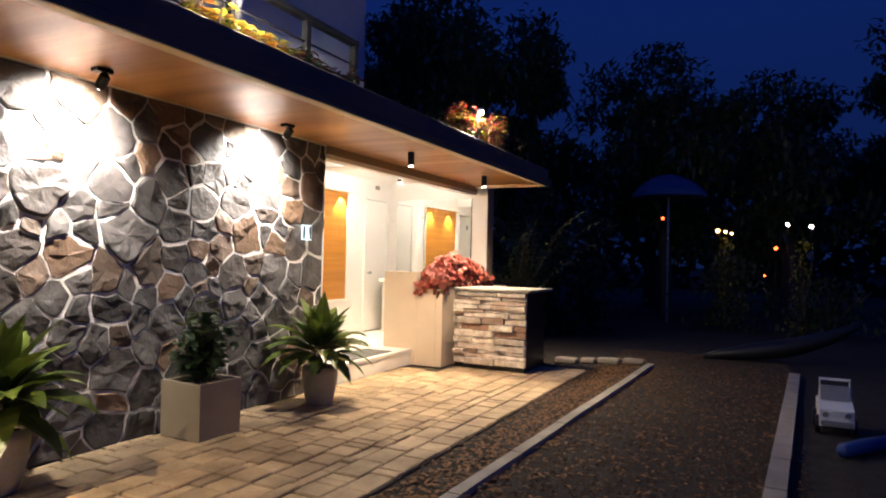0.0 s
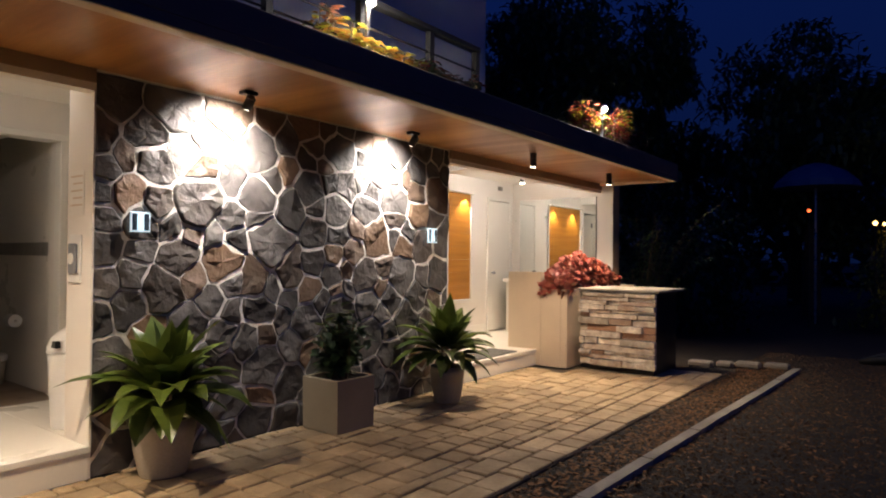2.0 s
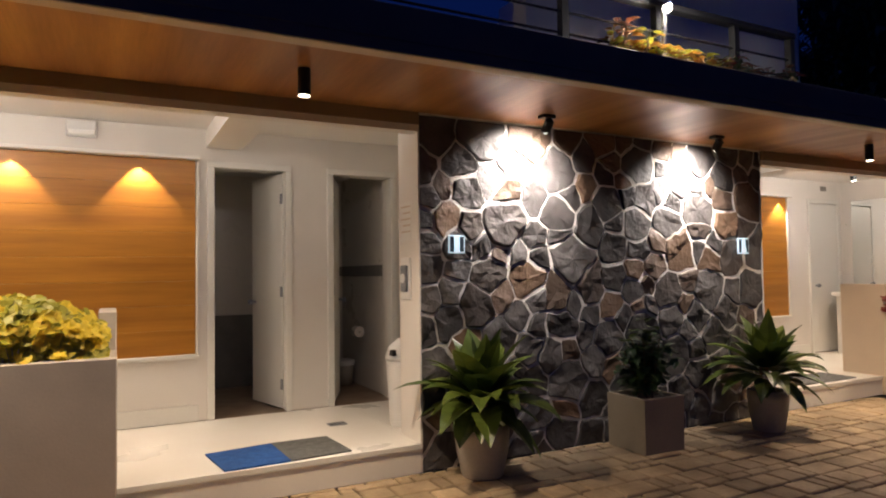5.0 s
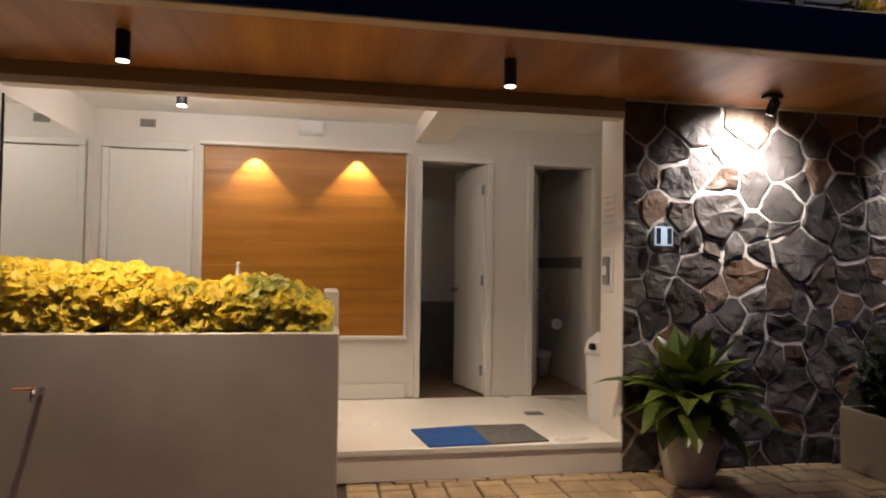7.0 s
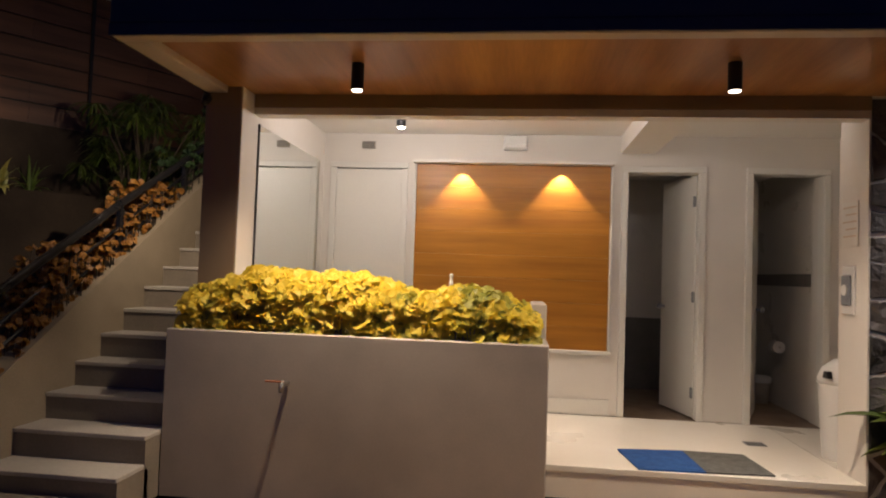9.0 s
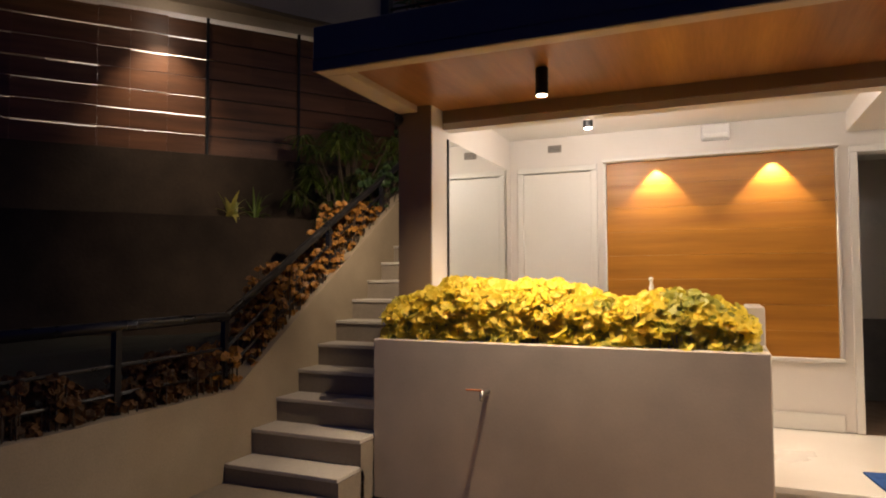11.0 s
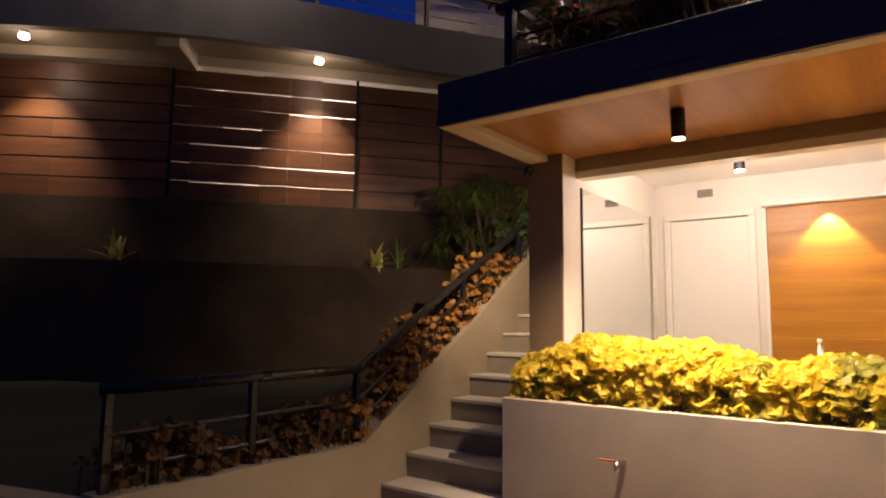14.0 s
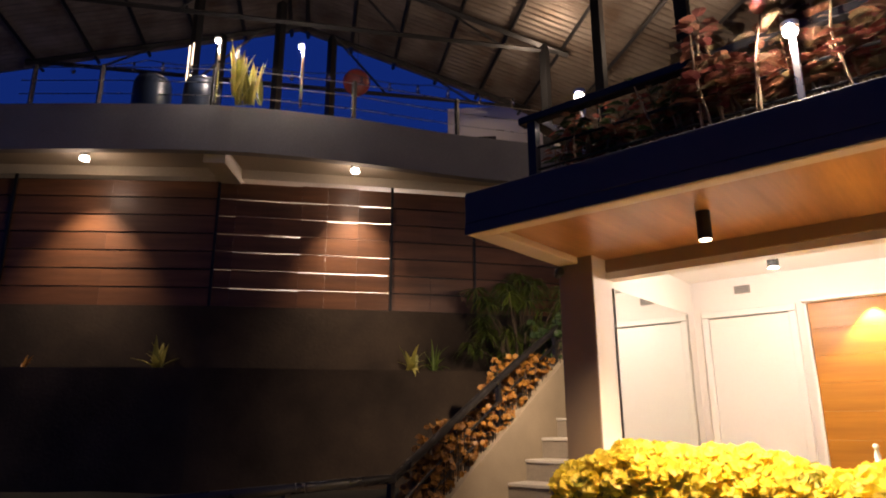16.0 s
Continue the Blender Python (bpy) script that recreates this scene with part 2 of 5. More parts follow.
M_SLAB = mat("terrace_fascia_paint", (0.34, 0.325, 0.31), (0.27, 0.26, 0.25), 1.5, 0.7, bump=0.1)
M_SOFF2 = mat("terrace_soffit_paint", (0.62, 0.54, 0.42), (0.54, 0.46, 0.36), 1.5, 0.7, bump=0.05)
M_BARK = mat("bark", (0.085, 0.06, 0.04), (0.05, 0.036, 0.025), 9.0, 0.9, bump=0.8, fine=30)
M_STEM = mat("pale_stem", (0.24, 0.17, 0.09), (0.17, 0.11, 0.06), 9.0, 0.7, bump=0.2)
M_ROOF = mat("galvanised_sheet", (0.26, 0.225, 0.195), (0.12, 0.085, 0.062), 2.0, 0.45, metal=0.5, bump=0.1)
M_BARREL = mat("blue_drum_plastic", (0.012, 0.019, 0.034), (0.009, 0.015, 0.027), 3.0, 0.35, bump=0.03)
M_RED = mat("red_plastic", (0.17, 0.02, 0.012), None, 4.0, 0.5, bump=0.02)
M_BLUE = mat("blue_canvas", (0.02, 0.055, 0.20), (0.015, 0.04, 0.15), 2.0, 0.7, bump=0.1)
M_ORANGE = mat("copper_handle", (0.55, 0.20, 0.09), None, 5.0, 0.35, metal=0.6, bump=0.02)
L_YELLOW = leafy("yellow_leaf", (0.88, 0.73, 0.10), (0.80, 0.66, 0.08), 0.5, 0.6)
L_OLIVE = leafy("olive_leaf", (0.42, 0.37, 0.035), (0.24, 0.25, 0.03), 0.5, 0.25)
L_RED = leafy("red_leaf", (0.30, 0.045, 0.035), (0.42, 0.13, 0.08), 0.5, 0.25)
L_WINE = leafy("wine_leaf", (0.17, 0.03, 0.03), (0.24, 0.12, 0.06), 0.5, 0.3)
L_GREEN = leafy("broad_green_leaf", (0.125, 0.165, 0.024), (0.034, 0.064, 0.015), 0.38, 0.22)
L_DEEP = leafy("deep_green_leaf", (0.045, 0.085, 0.026), (0.02, 0.042, 0.016), 0.4, 0.15)
L_ORANGE = leafy("orange_leaf", (0.42, 0.20, 0.03), (0.20, 0.085, 0.016), 0.5, 0.3)
L_PALM = leafy("palm_leaf", (0.22, 0.32, 0.06), (0.09, 0.15, 0.035), 0.4, 0.25)
L_TREE = leafy("tree_leaf", (0.07, 0.10, 0.045), (0.04, 0.065, 0.03), 0.5, 0.2)
# the orange leaf darkened, for shrubs that little light reaches
L_ORANGE_DIM = leafy("dim_orange_leaf", (0.15, 0.064, 0.012), (0.05, 0.024, 0.008), 0.8, 0.2)
L_DUSK = leafy("dusky_leaf", (0.20, 0.15, 0.07), (0.13, 0.07, 0.045), 0.5, 0.3)
L_LITTER = leafy("dry_leaf", (0.26, 0.12, 0.035), (0.10, 0.05, 0.02), 0.7, 0.1)
L_SPEAR = leafy("spear_leaf", (0.62, 0.55, 0.14), (0.30, 0.32, 0.09), 0.4, 0.2)
E_WARM = glow("lamp_lens_warm", (1.0, 0.86, 0.66), 9.0)
E_WHITE = glow("lamp_lens_white", (1.0, 0.93, 0.84), 14.0)
E_POST = glow("lit_lamp_post", (1.0, 0.82, 0.6), 1.6)
E_SIGN = glow("lit_sign_face", (0.72, 0.9, 1.0), 0.6)
E_FARW = glow("far_lamp_warm", (1.0, 0.55, 0.18), 5.0)
E_FARR = glow("far_lamp_red", (1.0, 0.12, 0.03), 3.0)
M_MIRROR = bpy.data.materials.new("mirror_glass")
M_MIRROR.use_nodes = True
_b = M_MIRROR.node_tree.nodes["Principled BSDF"]
_b.inputs["Base Color"].default_value, _b.inputs["Metallic"].default_value, _b.inputs["Roughness"].default_value = (0.86, 0.88, 0.86, 1), 1.0, 0.015
M_GLASS = bpy.data.materials.new("bulb_glass")
M_GLASS.use_nodes = True
_b = M_GLASS.node_tree.nodes["Principled BSDF"]
_b.inputs["Base Color"].default_value, _b.inputs["Transmission Weight"].default_value, _b.inputs["Roughness"].default_value = (0.8, 0.8, 0.8, 1), 1.0, 0.05


# ---- mesh helpers ----
class Geo:
    def __init__(self):
        self.v, self.f = [], []

    def add(self, verts, faces):
        k = len(self.v)
        self.v += [tuple(p) for p in verts]
        self.f += [tuple(i + k for i in f) for f in faces]
        return self

    def box(self, x0, x1, y0, y1, z0, z1, b=0.0):
        x0, x1, y0, y1, z0, z1 = min(x0, x1), max(x0, x1), min(y0, y1), max(y0, y1), min(z0, z1), max(z0, z1)
        if b <= 0:
            vs = [(x, y, z) for x in (x0, x1) for y in (y0, y1) for z in (z0, z1)]
            return self.add(vs, [(0, 1, 3, 2), (4, 6, 7, 5), (0, 4, 5, 1), (2, 3, 7, 6), (0, 2, 6, 4), (1, 5, 7, 3)])
        c, h = ((x0 + x1) / 2, (y0 + y1) / 2, (z0 + z1) / 2), ((x1 - x0) / 2, (y1 - y0) / 2, (z1 - z0) / 2)
        b = min(b, 0.45 * min(h) * 2)
        vs, idx = [], {}
        for s in [(i, j, k) for i in (-1, 1) for j in (-1, 1) for k in (-1, 1)]:
            for a in range(3):
                idx[s, a] = len(vs)
                vs.append(tuple(c[n] + s[n] * (h[n] if n == a else h[n] - b) for n in range(3)))
        fs = []
        for a in range(3):
            o1, o2 = (a + 1) % 3, (a + 2) % 3
            for sg in (-1, 1):
                ring = []
                for p, q in ((-1, -1), (1, -1), (1, 1), (-1, 1)):
                    s = [0, 0, 0]
                    s[a], s[o1], s[o2] = sg, p, q
                    ring.append(idx[tuple(s), a])
                fs.append(tuple(ring))
            for p in (-1, 1):
                for q in (-1, 1):
                    s, t = [0, 0, 0], [0, 0, 0]
                    s[o1] = t[o1] = p
                    s[o2] = t[o2] = q
                    s[a], t[a] = -1, 1
                    fs.append((idx[tuple(s), o1], idx[tuple(t), o1], idx[tuple(t), o2], idx[tuple(s), o2]))
        for s in [(i, j, k) for i in (-1, 1) for j in (-1, 1) for k in (-1, 1)]:
            fs.append((idx[s, 0], idx[s, 1], idx[s, 2]))
        return self.add(vs, fs)

    def prism(self, ring, axis, lo, hi):
        """A flat outline (pairs) drawn out along an axis from lo to hi."""
        n = len(ring)
        def put(p, w):
            return {0: (w, p[0], p[1]), 1: (p[0], w, p[1]), 2: (p[0], p[1], w)}[axis]
        vs = [put(p, lo) for p in ring] + [put(p, hi) for p in ring]
        fs = [tuple(range(n - 1, -1, -1)), tuple(range(n, 2 * n))] + [(i, (i + 1) % n, n + (i + 1) % n, n + i) for i in range(n)]
        return self.add(vs, fs)

    def tube(self, pts, radii, n=8, caps=True):
        pts = [Vector(p) for p in pts]
        rings = []
        for i, p in enumerate(pts):
            d = (pts[min(i + 1, len(pts) - 1)] - pts[max(i - 1, 0)]).normalized()
            u = d.orthogonal().normalized() if abs(d.z) > 0.95 else d.cross(Vector((0, 0, 1))).normalized()
            w = d.cross(u)
            r = radii[i] if isinstance(radii, (list, tuple)) else radii
            rings.append([p + r * (math.cos(2 * math.pi * k / n) * u + math.sin(2 * math.pi * k / n) * w) for k in range(n)])
        fs = [(a * n + k, a * n + (k + 1) % n, (a + 1) * n + (k + 1) % n, (a + 1) * n + k) for a in range(len(pts) - 1) for k in range(n)]
        if caps:
            fs += [tuple(range(n - 1, -1, -1)), tuple(range((len(pts) - 1) * n, len(pts) * n))]
        return self.add([p for r in rings for p in r], fs)

    def lathe(self, prof, c, n=20, square=False):
        """prof: pairs (radius, height) turned round the upright through c."""
        vs = [(c[0] + r * math.cos(2 * math.pi * k / n), c[1] + r * math.sin(2 * math.pi * k / n), c[2] + z) for r, z in prof for k in range(n)]
        fs = [(a * n + k, a * n + (k + 1) % n, (a + 1) * n + (k + 1) % n, (a + 1) * n + k) for a in range(len(prof) - 1) for k in range(n)]
        fs += [tuple(range(n - 1, -1, -1)), tuple(range((len(prof) - 1) * n, len(prof) * n))]
        return self.add(vs, fs)

    def leaf(self, p, d, length, width, droop=0.3, seg=3, fold=0.15, side=None):
        """A bent blade from p along d, widest in its middle."""
        d = Vector(d).normalized()
        s = side or d.cross(Vector((0, 0, 1)))
        s = s.normalized() if s.length > 1e-3 else Vector((1, 0, 0))
        q, vs = Vector(p), []
        for i in range(seg + 1):
            a = i / seg
            w = width * 0.5 * (math.sin(math.pi * (0.12 + 0.88 * a) ** 0.8) if a < 1 else 0.0)
            up = s.cross(d).normalized()
            if i < seg:
                vs += [q - s * w + up * w * fold, q, q + s * w + up * w * fold]
            else:
                vs += [q]
            d = (d - Vector((0, 0, droop / seg * (1 + a)))).normalized()
            q = q + d * (length / seg)
        fs = []
        for i in range(seg - 1):
            k = 3 * i
            fs += [(k, k + 1, k + 4, k + 3), (k + 1, k + 2, k + 5, k + 4)]
        k = 3 * (seg - 1)
        fs += [(k, k + 1, k + 3), (k + 1, k + 2, k + 3)]
        return self.add(vs, fs)

    def disc(self, p, nrm, r, n=6, cup=0.25):
        """A ruffled roundish leaf."""
        nrm = Vector(nrm).normalized()
        u = nrm.orthogonal().normalized()
        w = nrm.cross(u)
        a0 = random.random() * 6.28
        vs = [Vector(p)]
        for k in range(n):
            a = a0 + 2 * math.pi * k / n
            rr = r * random.uniform(0.75, 1.1)
            vs.append(Vector(p) + rr * (math.cos(a) * u + math.sin(a) * w) + nrm * cup * r * random.uniform(-0.5, 1.2))
        return self.add(vs, [(0, 1 + k, 1 + (k + 1) % n) for k in range(n)])

    def mesh(self, name, at=(0, 0, 0), smooth=False):
        me = bpy.data.meshes.new(name)
        me.from_pydata([(x - at[0], y - at[1], z - at[2]) for x, y, z in self.v], [], self.f)
        bm = bmesh.new()
        bm.from_mesh(me)
        bmesh.ops.recalc_face_normals(bm, faces=bm.faces)
        bm.to_mesh(me)
        bm.free()
        if smooth:
            for p in me.polygons:
                p.use_smooth = True
        return me


def root_place(ob):
    at = Vector((0, 0, 0))
    while ob is not None:
        at += ob.location
        ob = ob.parent
    return at


def part(name, geo, material, parent=None, label="", smooth=False):
    me = geo.mesh(name, root_place(parent) if parent else (0, 0, 0), smooth)
    me.materials.append(material)
    ob = new(name, me)
    if parent is not None:
        ob.parent = parent
    if label:
        ob["label"] = label
    if name in ("stalk", "foliage", "trailing_foliage", "crown_foliage", "branchwork"):
        ob["kind"] = "stuff"
    return ob


def thing(name, at, label, category, group=""):
    ob = new(name)
    ob.location = at
    ob.empty_display_size = 0.1
    return tagged(ob, label, category, group)


def solid(name, geo, material, label, category="", kind="structure", smooth=False, group=""):
    return tagged(part(name, geo, material, None, "", smooth), label, category or name.split("_")[0], group, kind)


def rand_dir(up=0.0):
    v = Vector((random.gauss(0, 1), random.gauss(0, 1), random.gauss(0, 1) + up))
    return v.normalized()

# ---- ground ----
g = Geo()
g.add([(-400, -400, -0.03), (400, -400, -0.03), (400, 400, -0.03), (-400, 400, -0.03)], [(0, 1, 2, 3)])
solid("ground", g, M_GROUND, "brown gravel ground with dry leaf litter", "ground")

g = Geo().box(-4.05, 6.38, -2.06, 0.0, -0.09, -0.018)
solid("pavement", g, M_JOINT, "dark sandy joints under the entrance pavers", "pavement")
pavement = bpy.data.objects["pavement"]

# ---- kerbs ----
def kerb_row(ax, ay, bx, by, n, w, top, label):
    k = thing("kerb", (ax, ay, 0), label, "kerb")
    a, b = Vector((ax, ay, 0)), Vector((bx, by, 0))
    d = (b - a).normalized()
    s = Vector((-d.y, d.x, 0)) * w / 2
    L = (b - a).length / n
    for i in range(n):
        p, q = a + d * (i * L + 0.006), a + d * ((i + 1) * L - 0.006)
        j = random.uniform(-0.006, 0.006)
        ring = [(v.x, v.y) for v in (p - s, q - s, q + s, p + s)]
        part("kerb_stone", Geo().prism(ring, 2, -0.05, top + j), M_KERB, k)
    return k

kerb_row(-6.0, -2.22, 7.3, -2.70, 14, 0.085, 0.012, "weathered pale concrete kerb beside the gravel drive")
kerb_row(1.2, -4.06, 7.4, -4.40, 9, 0.12, 0.03, "broken pale concrete kerb on the far side of the drive")

# ---- the canopy and roof deck ----
CX0, CX1, CY = -4.045, 7.30, -1.222
g = Geo().box(CX0, CX1, CY, 0.06, 2.50, 2.68, 0.006).box(CX0, CX1, CY, CY + 0.012, 2.442, 2.4995).box(CX0, CX0 + 0.012, CY + 0.0125, -0.10, 2.442, 2.4995).box(CX0, CX1, 0.0605, 7.0, 2.622, 2.68)
solid("roof_deck", g, M_FASCIA, "dark navy painted concrete deck slab over the washrooms", "roof")
g = Geo().box(CX0 + 0.15, CX1 - 0.09, CY + 0.10, -0.063, 2.478, 2.496)
solid("soffit", g, M_SOFFIT, "warm brown wooden soffit boards under the canopy", "ceiling")
g = Geo()
g.box(CX0 + 0.0125, CX1, CY + 0.0125, CY + 0.098, 2.438, 2.498, 0.004)
g.box(CX0 + 0.0125, CX0 + 0.148, CY + 0.0985, -0.2405, 2.438, 2.498, 0.004)
g.box(CX1 - 0.088, CX1, CY + 0.0985, -0.10, 2.438, 2.498, 0.004)
solid("trim", g, M_TRIM, "pale cream edge trim round the canopy soffit", "trim")

# ---- the stone feature wall's core ----
g = Geo().box(0.012, XS - 0.012, -0.0135, 0.30, 0, 2.478)
g.box(0.012, XS - 0.012, -0.062, -0.014, 2.4785, 2.497)
stone_wall = solid("wall_stone", g, M_MORTAR, "dark rubble stone wall set in pale mortar", "wall")


def room(side):
    fx = (lambda u: u) if side == 0 else (lambda u: XS - u)
    def B(g, u0, u1, y0, y1, z0, z1, b=0.0):
        return g.box(fx(u0), fx(u1), y0, y1, z0, z1, b)
    tag = "west" if side == 0 else "east"
    # floor and plinth
    solid(f"floor_{tag}", B(B(Geo(), -3.80, -0.001, -0.03, 1.5, 0.0, 0.198, 0.004), -0.0005, 0.55, 0.331, 1.5, 0.0, 0.198), M_FLOOR, "pale cream tiled washroom floor, one step up", "floor")
    solid(f"nosing_{tag}", B(Geo(), -3.80, -0.001, -0.042, -0.0305, 0.165, 0.203, 0.003), M_DOOR, "white edge strip along the raised washroom floor", "trim")
    # ceiling, with a beam
    g = B(Geo(), -3.8, 0.55, 0.06, 1.51, 2.57, 2.62)
    B(g, -1.20, -0.92, 0.06, 1.51, 2.42, 2.569)
    solid(f"ceiling_{tag}", g, M_CEIL, "white plaster ceiling with a shallow beam", "ceiling")
    # header over the opening
    g = B(Geo(), -3.796, -0.002, -0.062, 0.06, 2.394, 2.498, 0.003)
    solid(f"header_{tag}", g, M_COLUMN, "brown painted header beam over the washroom opening", "beam")
    g = B(Geo(), -3.796, -0.002, -0.052, 0.058, 2.348, 2.3935)
    solid(f"header_lining_{tag}", g, M_WALL, "white painted underside of the header", "trim")
    # outer column and side wall
    solid(f"column_{tag}", B(Geo(), -4.04, -3.802, -0.24, 0.099, 0, 2.497, 0.005), M_COLUMN, "dark brown painted corner column", "column")
    g = B(Geo(), -3.98, -3.80, 0.10, 1.70, 0, 2.7)
    B(g, -3.8015, -3.797, -0.236, 0.10, 0.0, 2.497)
    B(g, -4.0, -3.8, 1.70, 3.4, 0, 2.5)
    solid(f"wall_side_{tag}", g, M_WALL, "white painted side wall of the washroom", "wall")
    # inner pilaster beside the stone wall
    g = B(Geo(), 0.0, 0.0118, -0.028, 0.31, 0, 2.478)
    B(g, 0.0118, 0.55, 0.301, 0.33, 0, 2.6)
    B(g, 0.55, 0.65, 0.301, 1.51, 0, 2.6)
    solid(f"wall_return_{tag}", g, M_WALL, "cream painted wall return beside the stone wall", "wall")
    # back wall with niche and door openings
    g = Geo()
    for u0, u1, z0, z1 in ((-3.8, -3.68, 0.2, 2.6), (-3.68, -3.08, 2.27, 2.6), (-3.08, -2.97, 0.2, 2.6), (-2.97, -1.26, 0.2, 2.6),
                           (-1.26, -1.14, 0.2, 2.6), (-1.14, -0.55, 2.27, 2.6), (-0.55, -0.13, 0.2, 2.6), (-0.13, 0.43, 2.27, 2.6), (0.43, 0.65, 0.2, 2.6)):
        B(g, u0, u1, 1.51, 1.72, z0, z1)
    solid(f"wall_back_{tag}", g, M_WALL, "white painted back wall with a lit niche and door openings", "wall")
    # niche: planks between a lit head shelf and a sill
    n0 = -2.955 if side == 0 else -2.56
    niche = thing("niche_panelling", (fx(-2.1), 1.5, 0.70), "orange-brown horizontal wooden plank panelling lit from above", "panelling", "wooden wall panels")
    n_pl = 8
    for i in range(n_pl):
        z0 = 0.739 + i * 1.565 / n_pl
        part("plank", B(Geo(), n0 + 0.004, -1.285, 1.492, 1.509, z0 + 0.0004, z0 + 1.565 / n_pl - 0.0004, 0.0012), M_PANEL, niche)
    part("sill", B(Geo(), n0 - 0.02, -1.256, 1.455, 1.509, 0.710, 0.738, 0.003), M_DOOR, niche, "white painted sill")
    part("head_shelf", B(Geo(), n0 - 0.02, -1.262, 1.400, 1.509, 2.304, 2.327, 0.003), M_DOOR, niche, "white painted head shelf")
    for u in (n0 - 0.010, -1.270):
        part("jamb", B(Geo(), u - 0.010, u + 0.010, 1.475, 1.509, 0.7385, 2.3035, 0.003), M_DOOR, niche, "white painted edge strip")
    # skirting moulding under the niche
    g = B(Geo(), -2.97, -1.26, 1.49, 1.508, 0.2, 0.33, 0.004)
    solid(f"baseboard_{tag}", g, M_DOOR, "white painted skirting board", "baseboard")

    # doors
    def door_frame(u0, u1, parent):
        for a, b in ((u0 - 0.05, u0 + 0.004), (u1 - 0.004, u1 + 0.05)):
            part("jamb", B(Geo(), a, b, 1.485, 1.60, 0.2, 2.258, 0.004), M_DOOR, parent)
        part("head", B(Geo(), u0 - 0.05, u1 + 0.05, 1.485, 1.60, 2.26, 2.31, 0.004), M_DOOR, parent)

    def leaf(u_hinge, width, angle, parent, handle=True, closed=False, louvre=False):
        """A door leaf that turns about its hinge; angle from the wall, inward."""
        s = 1 if width > 0 else -1
        w = abs(width)
        m = Matrix.Translation((fx(u_hinge), 1.512 if closed else 1.56, 0)) @ Matrix.Rotation(radians(angle) * (s if side == 0 else -s), 4, "Z") @ Matrix.Diagonal((s if side == 0 else -s, 1, 1, 1))
        def T(geo):
            geo.v = [tuple(m @ Vector(p)) for p in geo.v]
            return geo
        lf = part("leaf", T(Geo().box(0.006, w - 0.004, -0.018, 0.018, 0.215, 2.25, 0.003)), M_DOOR, parent)
        for z in () if closed else (0.42, 1.22, 2.03):
            part("hinge", T(Geo().box(-0.006, 0.03, -0.028, -0.0185, z - 0.045, z + 0.045, 0.002)), M_GREYP, lf)
        if handle:
            part("door_knob", T(Geo().tube([(w - 0.07, -0.018, 1.12), (w - 0.07, -0.05, 1.12), (w - 0.07, -0.058, 1.12), (w - 0.07, -0.085, 1.12)], [0.012, 0.012, 0.027, 0.02], 12)), M_GREYP, lf)
        if louvre:
            for k in range(7):
                part("louvre", T(Geo().box(0.12, w - 0.12, -0.026, -0.0185, 0.5 + k * 0.035, 0.52 + k * 0.035)), M_DOOR, lf)
        return lf

    d = thing("door", (fx(-3.38), 1.55, 0.2), "closed plain white washroom door in a white frame", "door", "washroom doors")
    door_frame(-3.68, -3.08, d)
    leaf(-3.68, 0.60, 0, d, True, True, side == 1)
    d = thing("door", (fx(-0.85), 1.55, 0.2), "white cubicle door standing wide open inward", "door", "washroom doors")
    door_frame(-1.14, -0.55, d)
    leaf(-0.55, -0.58, 75, d)
    d = thing("door", (fx(0.15), 1.55, 0.2), "white cubicle door opened against its side wall", "door", "washroom doors")
    door_frame(-0.13, 0.43, d)
    leaf(-0.13, 0.55, 66, d)
    # cubicles
    for k, (u0, u1, y0, y1) in enumerate(((-1.50, -1.42, 1.72, 3.0), (-0.42, -0.34, 1.72, 3.0), (0.45, 0.70, 1.605, 3.0), (-1.5, 0.7, 3.0, 3.08))):
        solid(f"wall_cubicle_{tag}_{k + 1}", B(Geo(), u0, u1, y0, y1, 0.2, 2.5), M_TILE, "pale tiled cubicle wall", "wall")
    solid(f"floor_cubicles_{tag}", B(Geo(), -1.5, 0.7, 1.501, 3.0, 0.1, 0.196), M_CUBFLOOR, "brown-grey tiled cubicle floor", "floor")
    solid(f"ceiling_cubicles_{tag}", B(Geo(), -1.5, 0.7, 1.72, 3.0, 2.42, 2.5), M_CEIL, "white cubicle ceiling", "ceiling")
    g = B(Geo(), -0.339, 0.449, 2.985, 2.999, 1.34, 1.45)
    B(g, 0.440, 0.449, 1.73, 2.984, 1.34, 1.45)
    solid(f"tile_band_{tag}", g, M_BAND, "dark grey decorative tile band", "trim")
    g = B(Geo(), -1.419, -0.421, 2.98, 2.999, 0.2, 0.95)
    solid(f"tile_dado_{tag}", g, M_BAND, "dark grey lower wall tiles in the cubicle", "trim")
    # mirror on the side wall
    mr = thing("wall_mirror", (fx(-3.795), 0.5, 1.0), "tall frameless wall mirror with a thin dark edge", "mirror", "wall mirrors")
    part("glass", B(Geo(), -3.798, -3.790, 0.03, 1.36, 1.0, 2.295), M_MIRROR, mr)
    part("edge_strip", B(Geo(), -3.799, -3.786, 0.018, 0.0295, 1.0, 2.30), M_BLACK, mr)
    # vanity counter below the mirror, behind the planter
    vn = thing("vanity_counter", (fx(-3.4), 0.6, 0.2), "white vanity counter with a thick top", "counter", "vanities")
    part("top", B(Geo(), -3.78, -3.25, 0.12, 1.35, 0.98, 1.03, 0.006), M_FLOOR, vn)
    part("front_panel", B(Geo(), -3.78, -3.32, 0.15, 1.32, 0.2, 0.979), M_WALL, vn)
